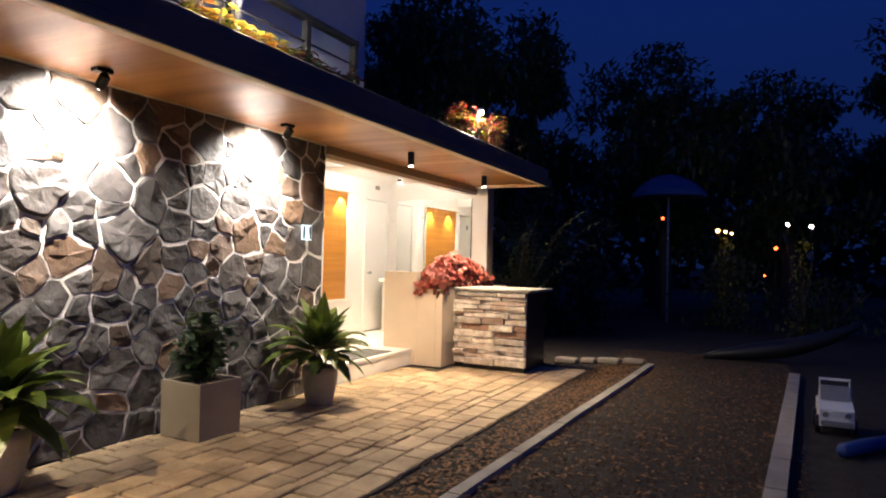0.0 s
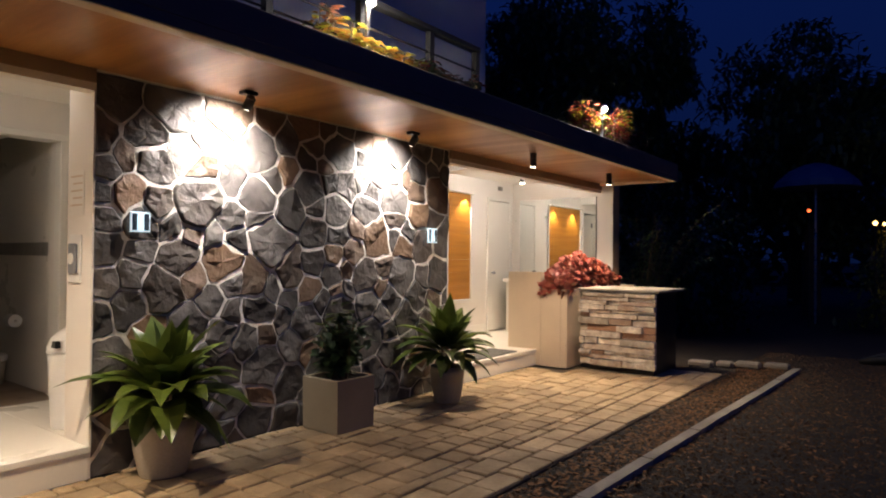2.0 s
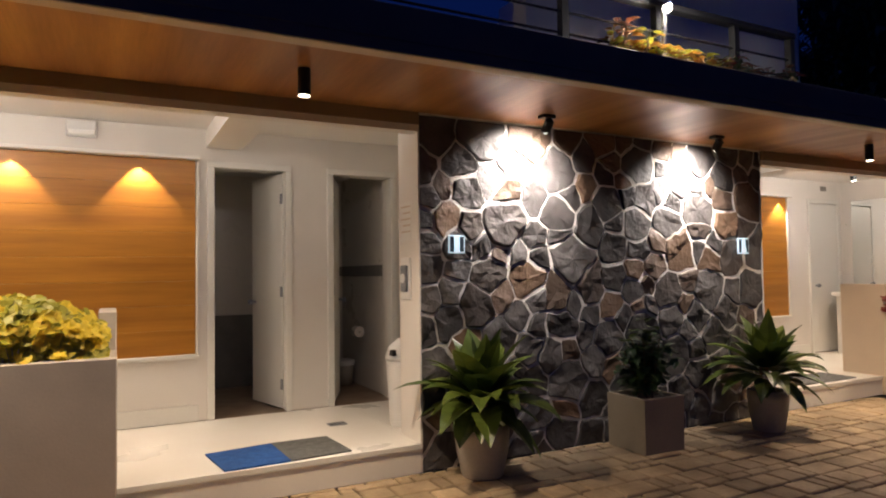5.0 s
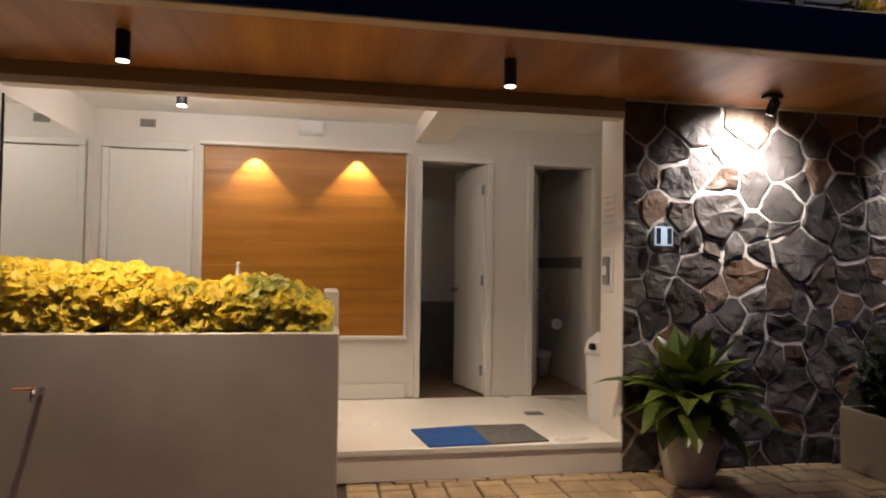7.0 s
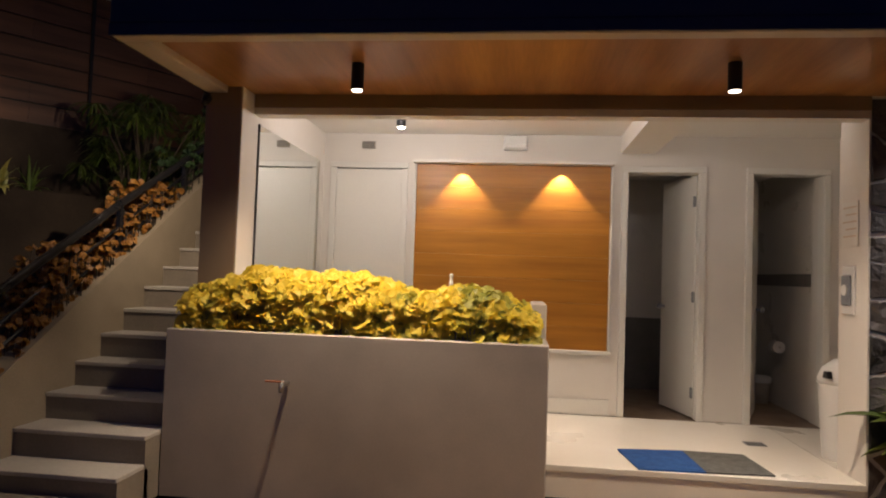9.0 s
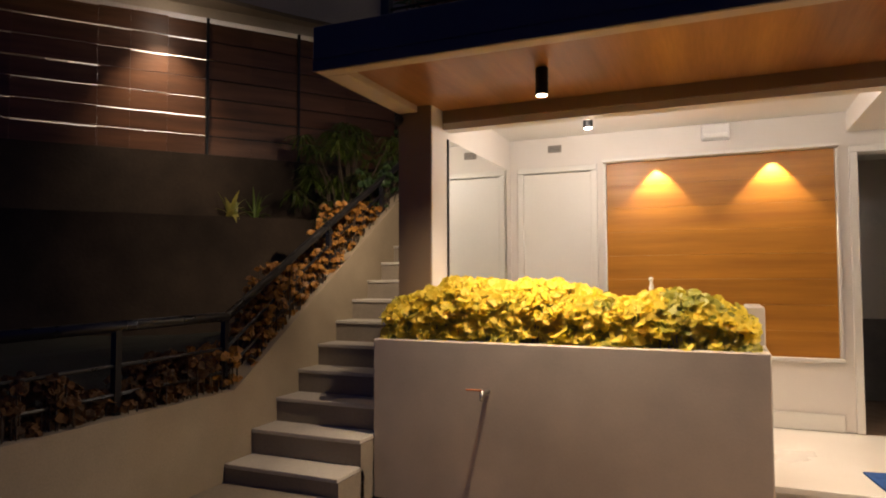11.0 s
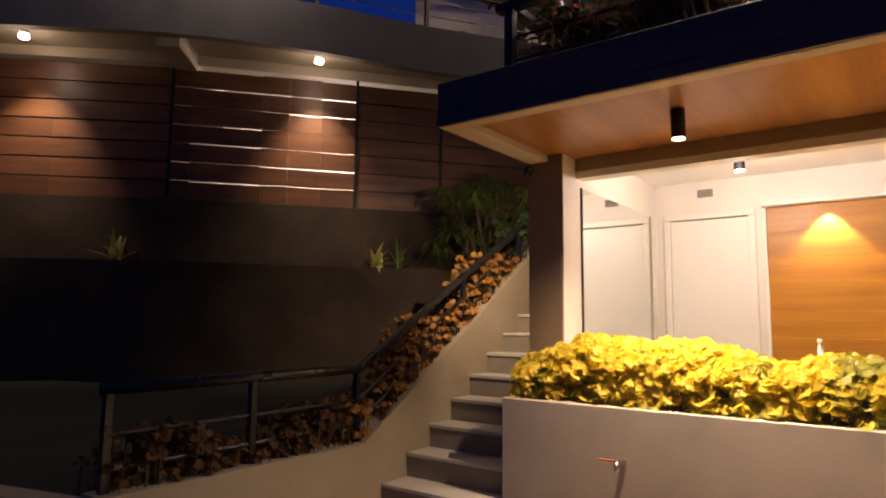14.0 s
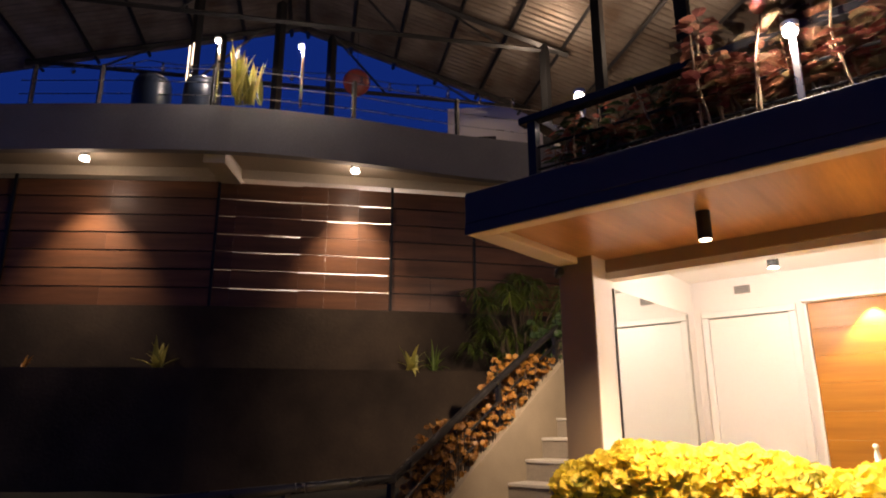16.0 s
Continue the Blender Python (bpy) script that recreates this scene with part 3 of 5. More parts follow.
    # vent, emergency light
    ve = thing("wall_vent", (fx(-3.39), 1.5, 2.44), "small grey louvred wall vent above the door", "vent", "vents")
    part("frame", B(Geo(), -3.455, -3.335, 1.495, 1.509, 2.435, 2.50, 0.003), M_KERB, ve)
    for k in range(4):
        part("slat", B(Geo(), -3.445, -3.345, 1.488, 1.4945, 2.442 + k * 0.014, 2.449 + k * 0.014), M_BAND, ve)
    if side == 0:
        em = thing("emergency_light", (fx(-2.09), 1.48, 2.4), "small white unlit emergency light box on the wall", "light")
        part("housing", B(Geo(), -2.20, -1.99, 1.45, 1.508, 2.43, 2.55, 0.01), M_WHITE, em)
        part("diffuser", B(Geo(), -2.185, -2.005, 1.425, 1.4495, 2.44, 2.475, 0.006), M_CEIL, em)
    # low wall of the planter, with soil
    py = -0.502 if side == 0 else -0.466
    pl = thing("planter_wall", (fx(-2.88), py, 0), "waist-high rendered planter wall before the washroom", "planter", "planters")
    u0, u1 = (-4.081, -1.864)
    mw = M_GREY if side == 0 else M_TRIM
    part("front", B(Geo(), u0, u1, py, py + 0.09, 0, 0.972, 0.006), mw, pl)
    for a, b in ((u0, u0 + 0.09), (u1 - 0.09, u1)):
        part("end", B(Geo(), a, b, py + 0.0905, -0.2405 if a == u0 else -0.1005, 0, 0.971, 0.004), mw, pl)
    part("upstand", B(Geo(), u1 - 0.09, u1, -0.10, 0.385, 0, 1.18, 0.006), mw, pl)
    part("back", B(Geo(), u0 + 0.0905, u1 - 0.0905, -0.13, -0.121, 0.1, 0.95, 0.004), mw, pl)
    part("soil", B(Geo(), u0 + 0.091, u1 - 0.091, py + 0.091, -0.131, 0.4, 0.90), M_SOIL, pl)
    return fx


for side in (0, 1):
    room(side)

# ---- stairs beside the washrooms ----
SX0, SX1, RISE, GOING = -4.89, -4.085, 0.158, 0.248
stairs = thing("staircase", (-4.5, -0.9, 0), "outdoor concrete staircase with pale treads climbing beside the washrooms", "stairs")
for k in range(17):
    y0, z1 = -0.91 + k * GOING, 0.222 + k * RISE
    # riser shade comes partly from the darkened render colour
    part("riser", Geo().box(SX0, SX1, y0 + 0.012, y0 + GOING + 0.05, 0.0 if k < 3 else z1 - 0.5, z1 - 0.026), M_STEP, stairs)
    part("tread", Geo().box(SX0, SX1, y0, y0 + GOING + 0.012, z1 - 0.025, z1, 0.004), M_TREAD, stairs)
landing = solid("landing", Geo().box(SX0, -3.87, -1.35, -0.895, 0, 0.11, 0.006), M_STEP, "low concrete landing before the staircase", "landing")
ring = [(-2.45, 0.0), (-2.45, 0.645), (-0.825, 0.652), (1.25, 1.965), (3.4, 3.32), (3.4, 0.0)]
solid("wall_stair", Geo().prism(ring, 0, -5.06, SX0), M_BEIGE, "cream rendered wall climbing beside the staircase", "wall")

# ---- garden slope, retaining walls, terrace ----
WALLPTS = [(-13.55, -4.64), (-10.035, -1.80), (-8.397, -0.236), (-7.137, 1.307), (-6.518, 2.105), (-5.10, 4.08), (-4.0, 5.65)]
def strip(g, pts, off0, off1, z0, z1):
    """A wall along a line of plan points, from off0 to off1 to its back."""
    P = [Vector((x, y, 0)) for x, y in pts]
    nrm = []
    for i in range(len(P)):
        d = (P[min(i + 1, len(P) - 1)] - P[max(i - 1, 0)]).normalized()
        nrm.append(Vector((-d.y, d.x, 0)))
    a = [p + n * off0 for p, n in zip(P, nrm)]
    b = [p + n * off1 for p, n in zip(P, nrm)]
    k = len(P)
    vs = [(p.x, p.y, z) for z in (z0, z1) for line in (a, b) for p in line]
    fs = []
    for i in range(k - 1):
        fs += [(i, i + 1, 2 * k + i + 1, 2 * k + i), (k + i, 3 * k + i, 3 * k + i + 1, k + i + 1), (2 * k + i, 2 * k + i + 1, 3 * k + i + 1, 3 * k + i), (i, k + i, k + i + 1, i + 1)]
    fs += [(0, 2 * k, 3 * k, k), (k - 1, 2 * k - 1, 4 * k - 1, 3 * k - 1)]
    return g.add(vs, fs)

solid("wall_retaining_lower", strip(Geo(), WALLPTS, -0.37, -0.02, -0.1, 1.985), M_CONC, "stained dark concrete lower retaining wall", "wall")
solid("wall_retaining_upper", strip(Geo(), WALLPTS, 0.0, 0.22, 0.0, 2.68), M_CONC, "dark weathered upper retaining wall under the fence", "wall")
g = Geo()
vs, fs = [], []
N = 24
for i in range(N + 1):
    for j in range(N + 1):
        a, b = i / N, j / N
        # between the stair wall and the retaining wall
        k = a * (len(WALLPTS) - 2)
        q = int(min(k, len(WALLPTS) - 3))
        wx = WALLPTS[q][0] + (WALLPTS[q + 1][0] - WALLPTS[q][0]) * (k - q)
        wy = WALLPTS[q][1] + (WALLPTS[q + 1][1] - WALLPTS[q][1]) * (k - q)
        sx, sy = -5.05, -2.44 + a * 5.8
        x, y = sx + (wx - sx) * b, sy + (wy - sy) * b
        near = 0.57 + max(0, sy + 0.83) * 0.632
        e = (1 - b) ** 5
        z = near * e + 0.80 * (1 - e) + noise.noise((x * 1.5, y * 1.5, 0)) * 0.05
        vs.append((x, y, z))
for i in range(N):
    for j in range(N):
        k = i * (N + 1) + j
        fs.append((k, k + 1, k + N + 2, k + N + 1))
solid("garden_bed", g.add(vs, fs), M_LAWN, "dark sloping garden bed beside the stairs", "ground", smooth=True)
solid("wall_garden_end", Geo().prism([(-5.06, -2.45), (-13.0, -4.6), (-13.0, -4.75), (-5.06, -2.60)], 2, 0, 0.63), M_BEIGE, "low rendered wall at the garden's end", "wall")

def rounded(pts, n=5):
    """A smooth line through plan points."""
    out = []
    for i in range(len(pts) - 1):
        p = [Vector(pts[min(max(k, 0), len(pts) - 1)]) for k in (i - 1, i, i + 1, i + 2)]
        for q in range(n):
            t = q / n
            v = 0.5 * (2 * p[1] + (p[2] - p[0]) * t + (2 * p[0] - 5 * p[1] + 4 * p[2] - p[3]) * t * t + (3 * p[1] - p[0] - 3 * p[2] + p[3]) * t ** 3)
            out.append((v.x, v.y))
    return out + [tuple(pts[-1])]

SLABPTS = [(-13.0, -5.0), (-9.45, -2.1), (-8.6, -1.38), (-7.72, -0.55), (-6.95, 0.5), (-6.30, 1.63), (-5.2, 3.2), (-4.2, 4.8)]
SLABLINE = rounded(SLABPTS)
solid("terrace_slab", strip(Geo(), SLABLINE, 0.0, 0.10, 4.2, 4.72), M_SLAB, "grey painted fascia of the upper terrace", "slab", smooth=False)
solid("terrace_soffit", strip(Geo(), SLABLINE, 0.101, 7.0, 4.30, 4.60), M_SOFF2, "cream painted underside of the upper terrace", "ceiling")
solid("terrace_edge_beam", strip(Geo(), WALLPTS, 0.03, 0.25, 4.185, 4.298), M_SOFF2, "cream painted beam over the fence", "beam")
solid("wall_store", strip(Geo(), WALLPTS, 2.6, 2.75, 2.66, 4.299), M_WALL, "pale wall of the store behind the fence", "wall")
solid("floor_store", strip(Geo(), WALLPTS, 0.221, 2.6, 2.4, 2.66), M_CONC, "concrete floor behind the fence", "floor")

# ---- the house above the washrooms ----
solid("wall_house_upper", Geo().box(1.3, 5.03, 0.5, 0.7, 2.68, 6.5), M_WALL, "white rendered wall of the upper storey", "wall")
solid("wall_house_side", Geo().box(4.85, 5.03, 0.701, 6.5, 2.68, 6.5), M_WALL, "white rendered side wall of the upper storey", "wall")

# ---- lamps under the canopy and in the washrooms ----
def downlight(x, y, z_top, z_low, r):
    d = thing("ceiling_downlight", (x, y, z_top), "black cylindrical surface downlight, lit", "downlight", "downlights")
    part("housing", Geo().lathe([(r, z_low - z_top + 0.0), (r, 0.0)], (x, y, z_top), 20), M_BLACK, d, smooth=False)
    part("lens", Geo().lathe([(r * 0.5, z_low - z_top - 0.004), (r * 0.85, z_low - z_top - 0.0035), (r * 0.85, z_low - z_top - 0.0005)], (x, y, z_top), 20), E_WARM, d, "glowing warm lens")
    return d


for side in (0, 1):
    fx = (lambda u: u) if side == 0 else (lambda u: XS - u)
    for x in CANOPY_LAMPS[side]:
        downlight(x, -0.675, 2.477, 2.331, 0.035)
    downlight(INNER_LAMPS[side], 0.45, 2.569, 2.386, 0.034)
for x in (0.86, 2.6):
    d = thing("wall_spotlight", (x, -0.36, 2.477), "small black adjustable spotlight aimed at the stone wall", "spotlight", "wall spotlights")
    part("base_plate", Geo().box(x - 0.055, x + 0.055, -0.40, -0.33, 2.452, 2.477, 0.004), M_BLACK, d)
    part("stem", Geo().tube([(x, -0.365, 2.452), (x, -0.365, 2.42)], 0.010, 8), M_BLACK, d)
    part("head", Geo().tube([(x, -0.405, 2.435), (x, -0.395, 2.43), (x, -0.345, 2.362)], [0.02, 0.034, 0.034], 16), M_BLACK, d)
    part("lens", Geo().tube([(x, -0.3445, 2.3615), (x, -0.343, 2.3595)], 0.026, 16), E_WHITE, d, "glowing white lens")

# ---- signs, switches, notice, bin, mat, drain ----
def washroom_sign(x0, w, skirt):
    z0, z1, xm = 1.503, 1.503 + w, x0 + w / 2
    sg = thing("toilet_sign", (xm, -0.06, z0), "small square illuminated washroom sign, pale figure between dark fields", "sign", "washroom signs")
    part("plate", Geo().box(x0, x0 + w, -0.072, -0.060, z0, z1, 0.003), E_SIGN, sg, "glowing white face")
    for a, b in ((0.07, 0.32), (0.68, 0.93)):
        part("dark_field", Geo().box(x0 + a * w, x0 + b * w, -0.0755, -0.0725, z0 + 0.08 * w, z1 - 0.08 * w), M_SIGN, sg, "dark blue field")
    hw = 0.24 if skirt else 0.15
    ring = [(xm - hw * w, z0 + 0.12 * w), (xm + hw * w, z0 + 0.12 * w), (xm + 0.09 * w, z0 + 0.68 * w), (xm - 0.09 * w, z0 + 0.68 * w)]
    part("figure", Geo().prism(ring, 1, -0.0785, -0.0757), E_SIGN, sg, "plain pale figure shape")
    part("figure_top", Geo().tube([(xm, -0.0757, z0 + 0.79 * w), (xm, -0.0785, z0 + 0.79 * w)], 0.09 * w, 10), E_SIGN, sg, "plain pale disc")

washroom_sign(0.212, 0.128, False)
washroom_sign(3.195, 0.145, True)

sw = thing("soap_dispenser", (-0.01, 0.17, 1.22), "grey and white wall dispenser beside the opening", "dispenser")
part("plate", Geo().box(-0.014, -0.001, 0.10, 0.25, 1.18, 1.48, 0.004), M_WHITE, sw)
part("body", Geo().box(-0.034, -0.0145, 0.125, 0.225, 1.235, 1.425, 0.008), M_GREYP, sw, "grey plastic body")
part("window", Geo().tube([(-0.0345, 0.175, 1.33), (-0.040, 0.175, 1.33)], 0.035, 16), M_WHITE, sw, "round white window")
nt = thing("notice", (-0.002, 0.18, 1.65), "pale paper notice with faint lines", "notice")
part("sheet", Geo().box(-0.004, -0.001, 0.08, 0.28, 1.60, 1.88), M_DOOR, nt)
for k in range(5):
    part("line", Geo().box(-0.0052, -0.0042, 0.10, 0.26 - 0.03 * (k % 2), 1.84 - k * 0.045, 1.85 - k * 0.045), M_TRIM, nt)

bn = thing("swing_bin", (0.15, 0.56, 0.199), "tall white swing-top rubbish bin with a dark flap", "bin")
part("body", Geo().lathe([(0.12, 0.0), (0.125, 0.01), (0.15, 0.48), (0.155, 0.50)], (0.15, 0.56, 0.199), 4 * 5), M_WHITE, bn, smooth=True)
part("lid", Geo().lathe([(0.158, 0.50), (0.158, 0.53), (0.13, 0.60), (0.06, 0.66), (0.01, 0.67)], (0.15, 0.56, 0.199), 20), M_WHITE, bn, smooth=True)
part("flap", Geo().prism([(0.43, 0.745), (0.50, 0.745), (0.48, 0.79), (0.44, 0.79)], 0, -0.012, 0.02), M_BLACK, bn, "dark flap")

mt = thing("door_mat", (-0.92, 0.27, 0.199), "ribbed door mat, half bright blue and half grey", "mat")
part("blue_half", Geo().prism([(-1.285, -0.02), (-0.885, 0.0), (-0.91, 0.48), (-1.343, 0.42)], 2, 0.199, 0.209), M_MATB, mt, "bright blue half")
part("grey_half", Geo().prism([(-0.883, 0.0), (-0.477, 0.03), (-0.514, 0.476), (-0.908, 0.48)], 2, 0.199, 0.209), M_MATG, mt, "dark grey half")
mt2 = thing("door_mat", (4.6, 0.2, 0.199), "dark brown door mat before the cubicles", "mat")
part("pad", Geo().prism([(4.2, 0.03), (5.1, 0.03), (5.1, 0.42), (4.2, 0.42)], 2, 0.199, 0.210), M_MATG, mt2)
dr = thing("floor_drain", (-0.32, 0.83, 0.199), "small square grey metal floor drain", "drain")
part("grate", Geo().box(-0.39, -0.25, 0.78, 0.88, 0.1985, 0.203, 0.001), M_GREYP, dr)
for k in range(4):
    part("slot", Geo().box(-0.375 + k * 0.032, -0.36 + k * 0.032, 0.79, 0.87, 0.2032, 0.2045), M_BLACK, dr)

# cubicle: toilet, paper roll, small bin
tp = thing("paper_holder", (0.44, 2.3, 0.77), "toilet paper roll on a wall holder", "toilet paper")
part("roll", Geo().tube([(0.385, 2.25, 0.77), (0.385, 2.36, 0.77)], 0.055, 16), M_WHITE, tp)
part("arm", Geo().tube([(0.385, 2.23, 0.77), (0.385, 2.38, 0.77), (0.449, 2.38, 0.77)], 0.010, 8), M_STEEL, tp)
wb = thing("waste_basket", (0.32, 2.56, 0.197), "small beige plastic waste basket with a pale rim", "bin")
part("basket", Geo().lathe([(0.085, 0.0), (0.105, 0.21)], (0.32, 2.56, 0.197), 18), M_POT, wb, smooth=True)
part("rim", Geo().lathe([(0.107, 0.205), (0.113, 0.21), (0.113, 0.25), (0.095, 0.26)], (0.32, 2.56, 0.197), 18), M_WHITE, wb)

# tap on the planter wall
tap = thing("garden_tap", (-3.33, -0.505, 0.70), "brass garden tap with a red lever and a hose trailing down", "tap")
part("body", Geo().tube([(-3.33, -0.506, 0.695), (-3.33, -0.57, 0.695), (-3.33, -0.605, 0.70), (-3.33, -0.62, 0.66)], [0.014, 0.013, 0.016, 0.012], 10), M_STEEL, tap, smooth=True)
part("lever", Geo().box(-3.43, -3.32, -0.602, -0.585, 0.708, 0.718, 0.003), M_ORANGE, tap, "copper red lever")
part("valve", Geo().tube([(-3.33, -0.594, 0.70), (-3.33, -0.594, 0.72)], 0.009, 8), M_STEEL, tap)

# soap bottle on the washroom's ledge, behind the hedge
led = thing("wash_basin", (-2.5, 0.12, 0.2), "white wash basin behind the planter", "basin")
part("pedestal", Geo().box(-2.62, -2.36, 0.02, 0.24, 0.199, 1.0, 0.02), M_WHITE, led)
part("bowl", Geo().lathe([(0.14, 0.0), (0.23, 0.10), (0.24, 0.115), (0.20, 0.12)], (-2.5, 0.13, 1.0), 24), M_WHITE, led, smooth=True)
bk = thing("basin_mixer", (-2.85, 0.10, 1.031), "small dark round tap knob at the vanity behind the hedge", "tap")
part("stem", Geo().tube([(-2.85, 0.10, 0.90), (-2.85, 0.10, 1.195)], 0.008, 8), M_STEEL, bk)
part("knob", Geo().lathe([(0.012, -0.026), (0.028, -0.012), (0.03, 0.006), (0.02, 0.022), (0.004, 0.027)], (-2.85, 0.10, 1.215), 16), M_BLACK, bk, "dark round knob", True)
sb = thing("soap_bottle", (-2.465, 0.0, 1.121), "white pump soap bottle standing on the basin", "bottle")
part("bottle", Geo().lathe([(0.032, 0.0), (0.036, 0.02), (0.036, 0.11), (0.014, 0.145), (0.013, 0.16)], (-2.465, 0.0, 1.121), 16), M_WHITE, sb, smooth=True)
part("pump", Geo().tube([(-2.465, 0.0, 1.281), (-2.465, 0.0, 1.33), (-2.465, -0.008, 1.336), (-2.465, -0.045, 1.333)], [0.016, 0.006, 0.014, 0.008], 8), M_WHITE, sb)

# ---- potted plants before the stone wall ----
def broad_plant(g, c, n, length, width, spread, rng):
    for i in range(n):
        a = 2.399 * i + rng.uniform(-0.2, 0.2)
        k = i / n
        tilt = 0.14 + spread * k + rng.gauss(0, 0.14)
        d = Vector((math.cos(a) * math.sin(tilt), math.sin(a) * math.sin(tilt), math.cos(tilt)))
        base = Vector(c) + Vector((math.cos(a), math.sin(a), 0)) * 0.03 + Vector((0, 0, 0.12 * (1 - k)))
        ln = length * rng.uniform(0.62, 1.15) * (0.85 + 0.3 * math.sin(k * 3))
        stem = ln * 0.3
        g.leaf(base + d * stem * 0.6, d, ln, width * rng.uniform(0.75, 1.2), 0.4 + 0.5 * k, 5, 0.3)
    return g


def round_pot(name_label, x, y, r, h, seed, n, ln, wd, spread):
    rng = random.Random(seed)
    p = thing("potted_plant", (x, y, 0), name_label, "potted plant", "plants before the stone wall")
    pot = part("pot", Geo().lathe([(r * 0.72, 0.0), (r * 0.76, 0.015), (r * 0.93, h * 0.45), (r, h * 0.8), (r * 0.98, h), (r * 0.88, h), (r * 0.86, h - 0.03)], (x, y, 0), 28), M_POT, p, "pale rounded clay pot", True)
    part("soil", Geo().lathe([(r * 0.85, h - 0.06), (r * 0.85, h - 0.031), (0.01, h - 0.02)], (x, y, 0), 20), M_SOIL, p)
    g = Geo()
    for k in range(6):
        a = rng.uniform(0, 6.28)
        g.tube([(x + 0.05 * math.cos(a), y + 0.05 * math.sin(a), h - 0.03), (x + 0.07 * math.cos(a), y + 0.07 * math.sin(a), h + 0.2)], [0.012, 0.008], 6)
    part("stalk", g, M_STEM, p)
    part("foliage", broad_plant(Geo(), (x, y, h + 0.06), n, ln, wd, spread, rng), L_GREEN, p)
    return p

round_pot("pale clay pot with a spreading broad-leaved green plant", 0.345, -0.262, 0.187, 0.35, 3, 68, 0.40, 0.19, 1.55)
round_pot("pale clay pot with a broad-leaved green plant reaching sideways", 3.07, -0.42, 0.162, 0.34, 8, 56, 0.42, 0.17, 1.45)
BX, BY, bh = 1.80, -0.292, 0.41
def square_ring(r, z):
    return [(BX + a * r, BY + b * r, z) for a, b in ((-1, -1), (1, -1), (1, 1), (-1, 1))]
p = thing("planter_box", (BX, BY, 0), "square beige concrete planter box with a dark leafy shrub", "planter box")
rings = [(0.194, 0.0), (0.197, 0.006), (0.201, bh - 0.006), (0.198, bh), (0.172, bh), (0.169, bh - 0.004), (0.165, 0.12)]
vs = [v for r, z in rings for v in square_ring(r, z)]
fs = [(4 * a + k, 4 * a + (k + 1) % 4, 4 * a + 4 + (k + 1) % 4, 4 * a + 4 + k) for a in range(len(rings) - 1) for k in range(4)]
part("box", Geo().add(vs, fs + [(3, 2, 1, 0), (24, 25, 26, 27)]), M_BEIGE, p)
part("soil", Geo().add(square_ring(0.164, 0.2) + square_ring(0.167, bh - 0.03), [(0, 1, 5, 4), (1, 2, 6, 5), (2, 3, 7, 6), (3, 0, 4, 7), (4, 5, 6, 7), (3, 2, 1, 0)]), M_SOIL, p)
rng = random.Random(5)
g, gs = Geo(), Geo()
for k in range(22):
    a, rr = rng.uniform(0, 6.28), rng.uniform(0.02, 0.27)
    tx, ty, tz = BX + rr * math.cos(a), BY + rr * math.sin(a), rng.uniform(0.60, 0.92)
    b0 = (BX + rng.uniform(-0.05, 0.05), BY + rng.uniform(-0.05, 0.05), bh - 0.04)
    gs.tube([b0, ((b0[0] + tx) / 2, (b0[1] + ty) / 2, 0.5 * (bh + tz) + 0.02), (tx, ty, tz)], [0.009, 0.007, 0.004], 5)
    for j in range(16):
        f = rng.uniform(0.25, 1.0)
        q = Vector(b0).lerp(Vector((tx, ty, tz)), f) + Vector((rng.gauss(0, 0.03), rng.gauss(0, 0.03), rng.gauss(0, 0.03)))
        d = Vector((math.cos(a + rng.gauss(0, 1.2)), math.sin(a + rng.gauss(0, 1.2)), rng.uniform(-0.3, 0.7)))
        g.leaf(q, d, rng.uniform(0.08, 0.13), rng.uniform(0.06, 0.09), 0.4, 3, 0.2)
part("stalk", gs, M_STEM, p)
part("foliage", g, L_DEEP, p)
g = Geo()
for k in range(14):
    a = rng.uniform(0, 6.28)
    d = Vector((math.cos(a), math.sin(a), rng.uniform(0.1, 0.9)))
    g.leaf((1.66 + rng.gauss(0, 0.06), -0.42 + rng.gauss(0, 0.05), 0.88 + rng.gauss(0, 0.05)), d, 0.12, 0.10, 0.5, 4, 0.15)
part("crown_foliage", g, L_GREEN, p)


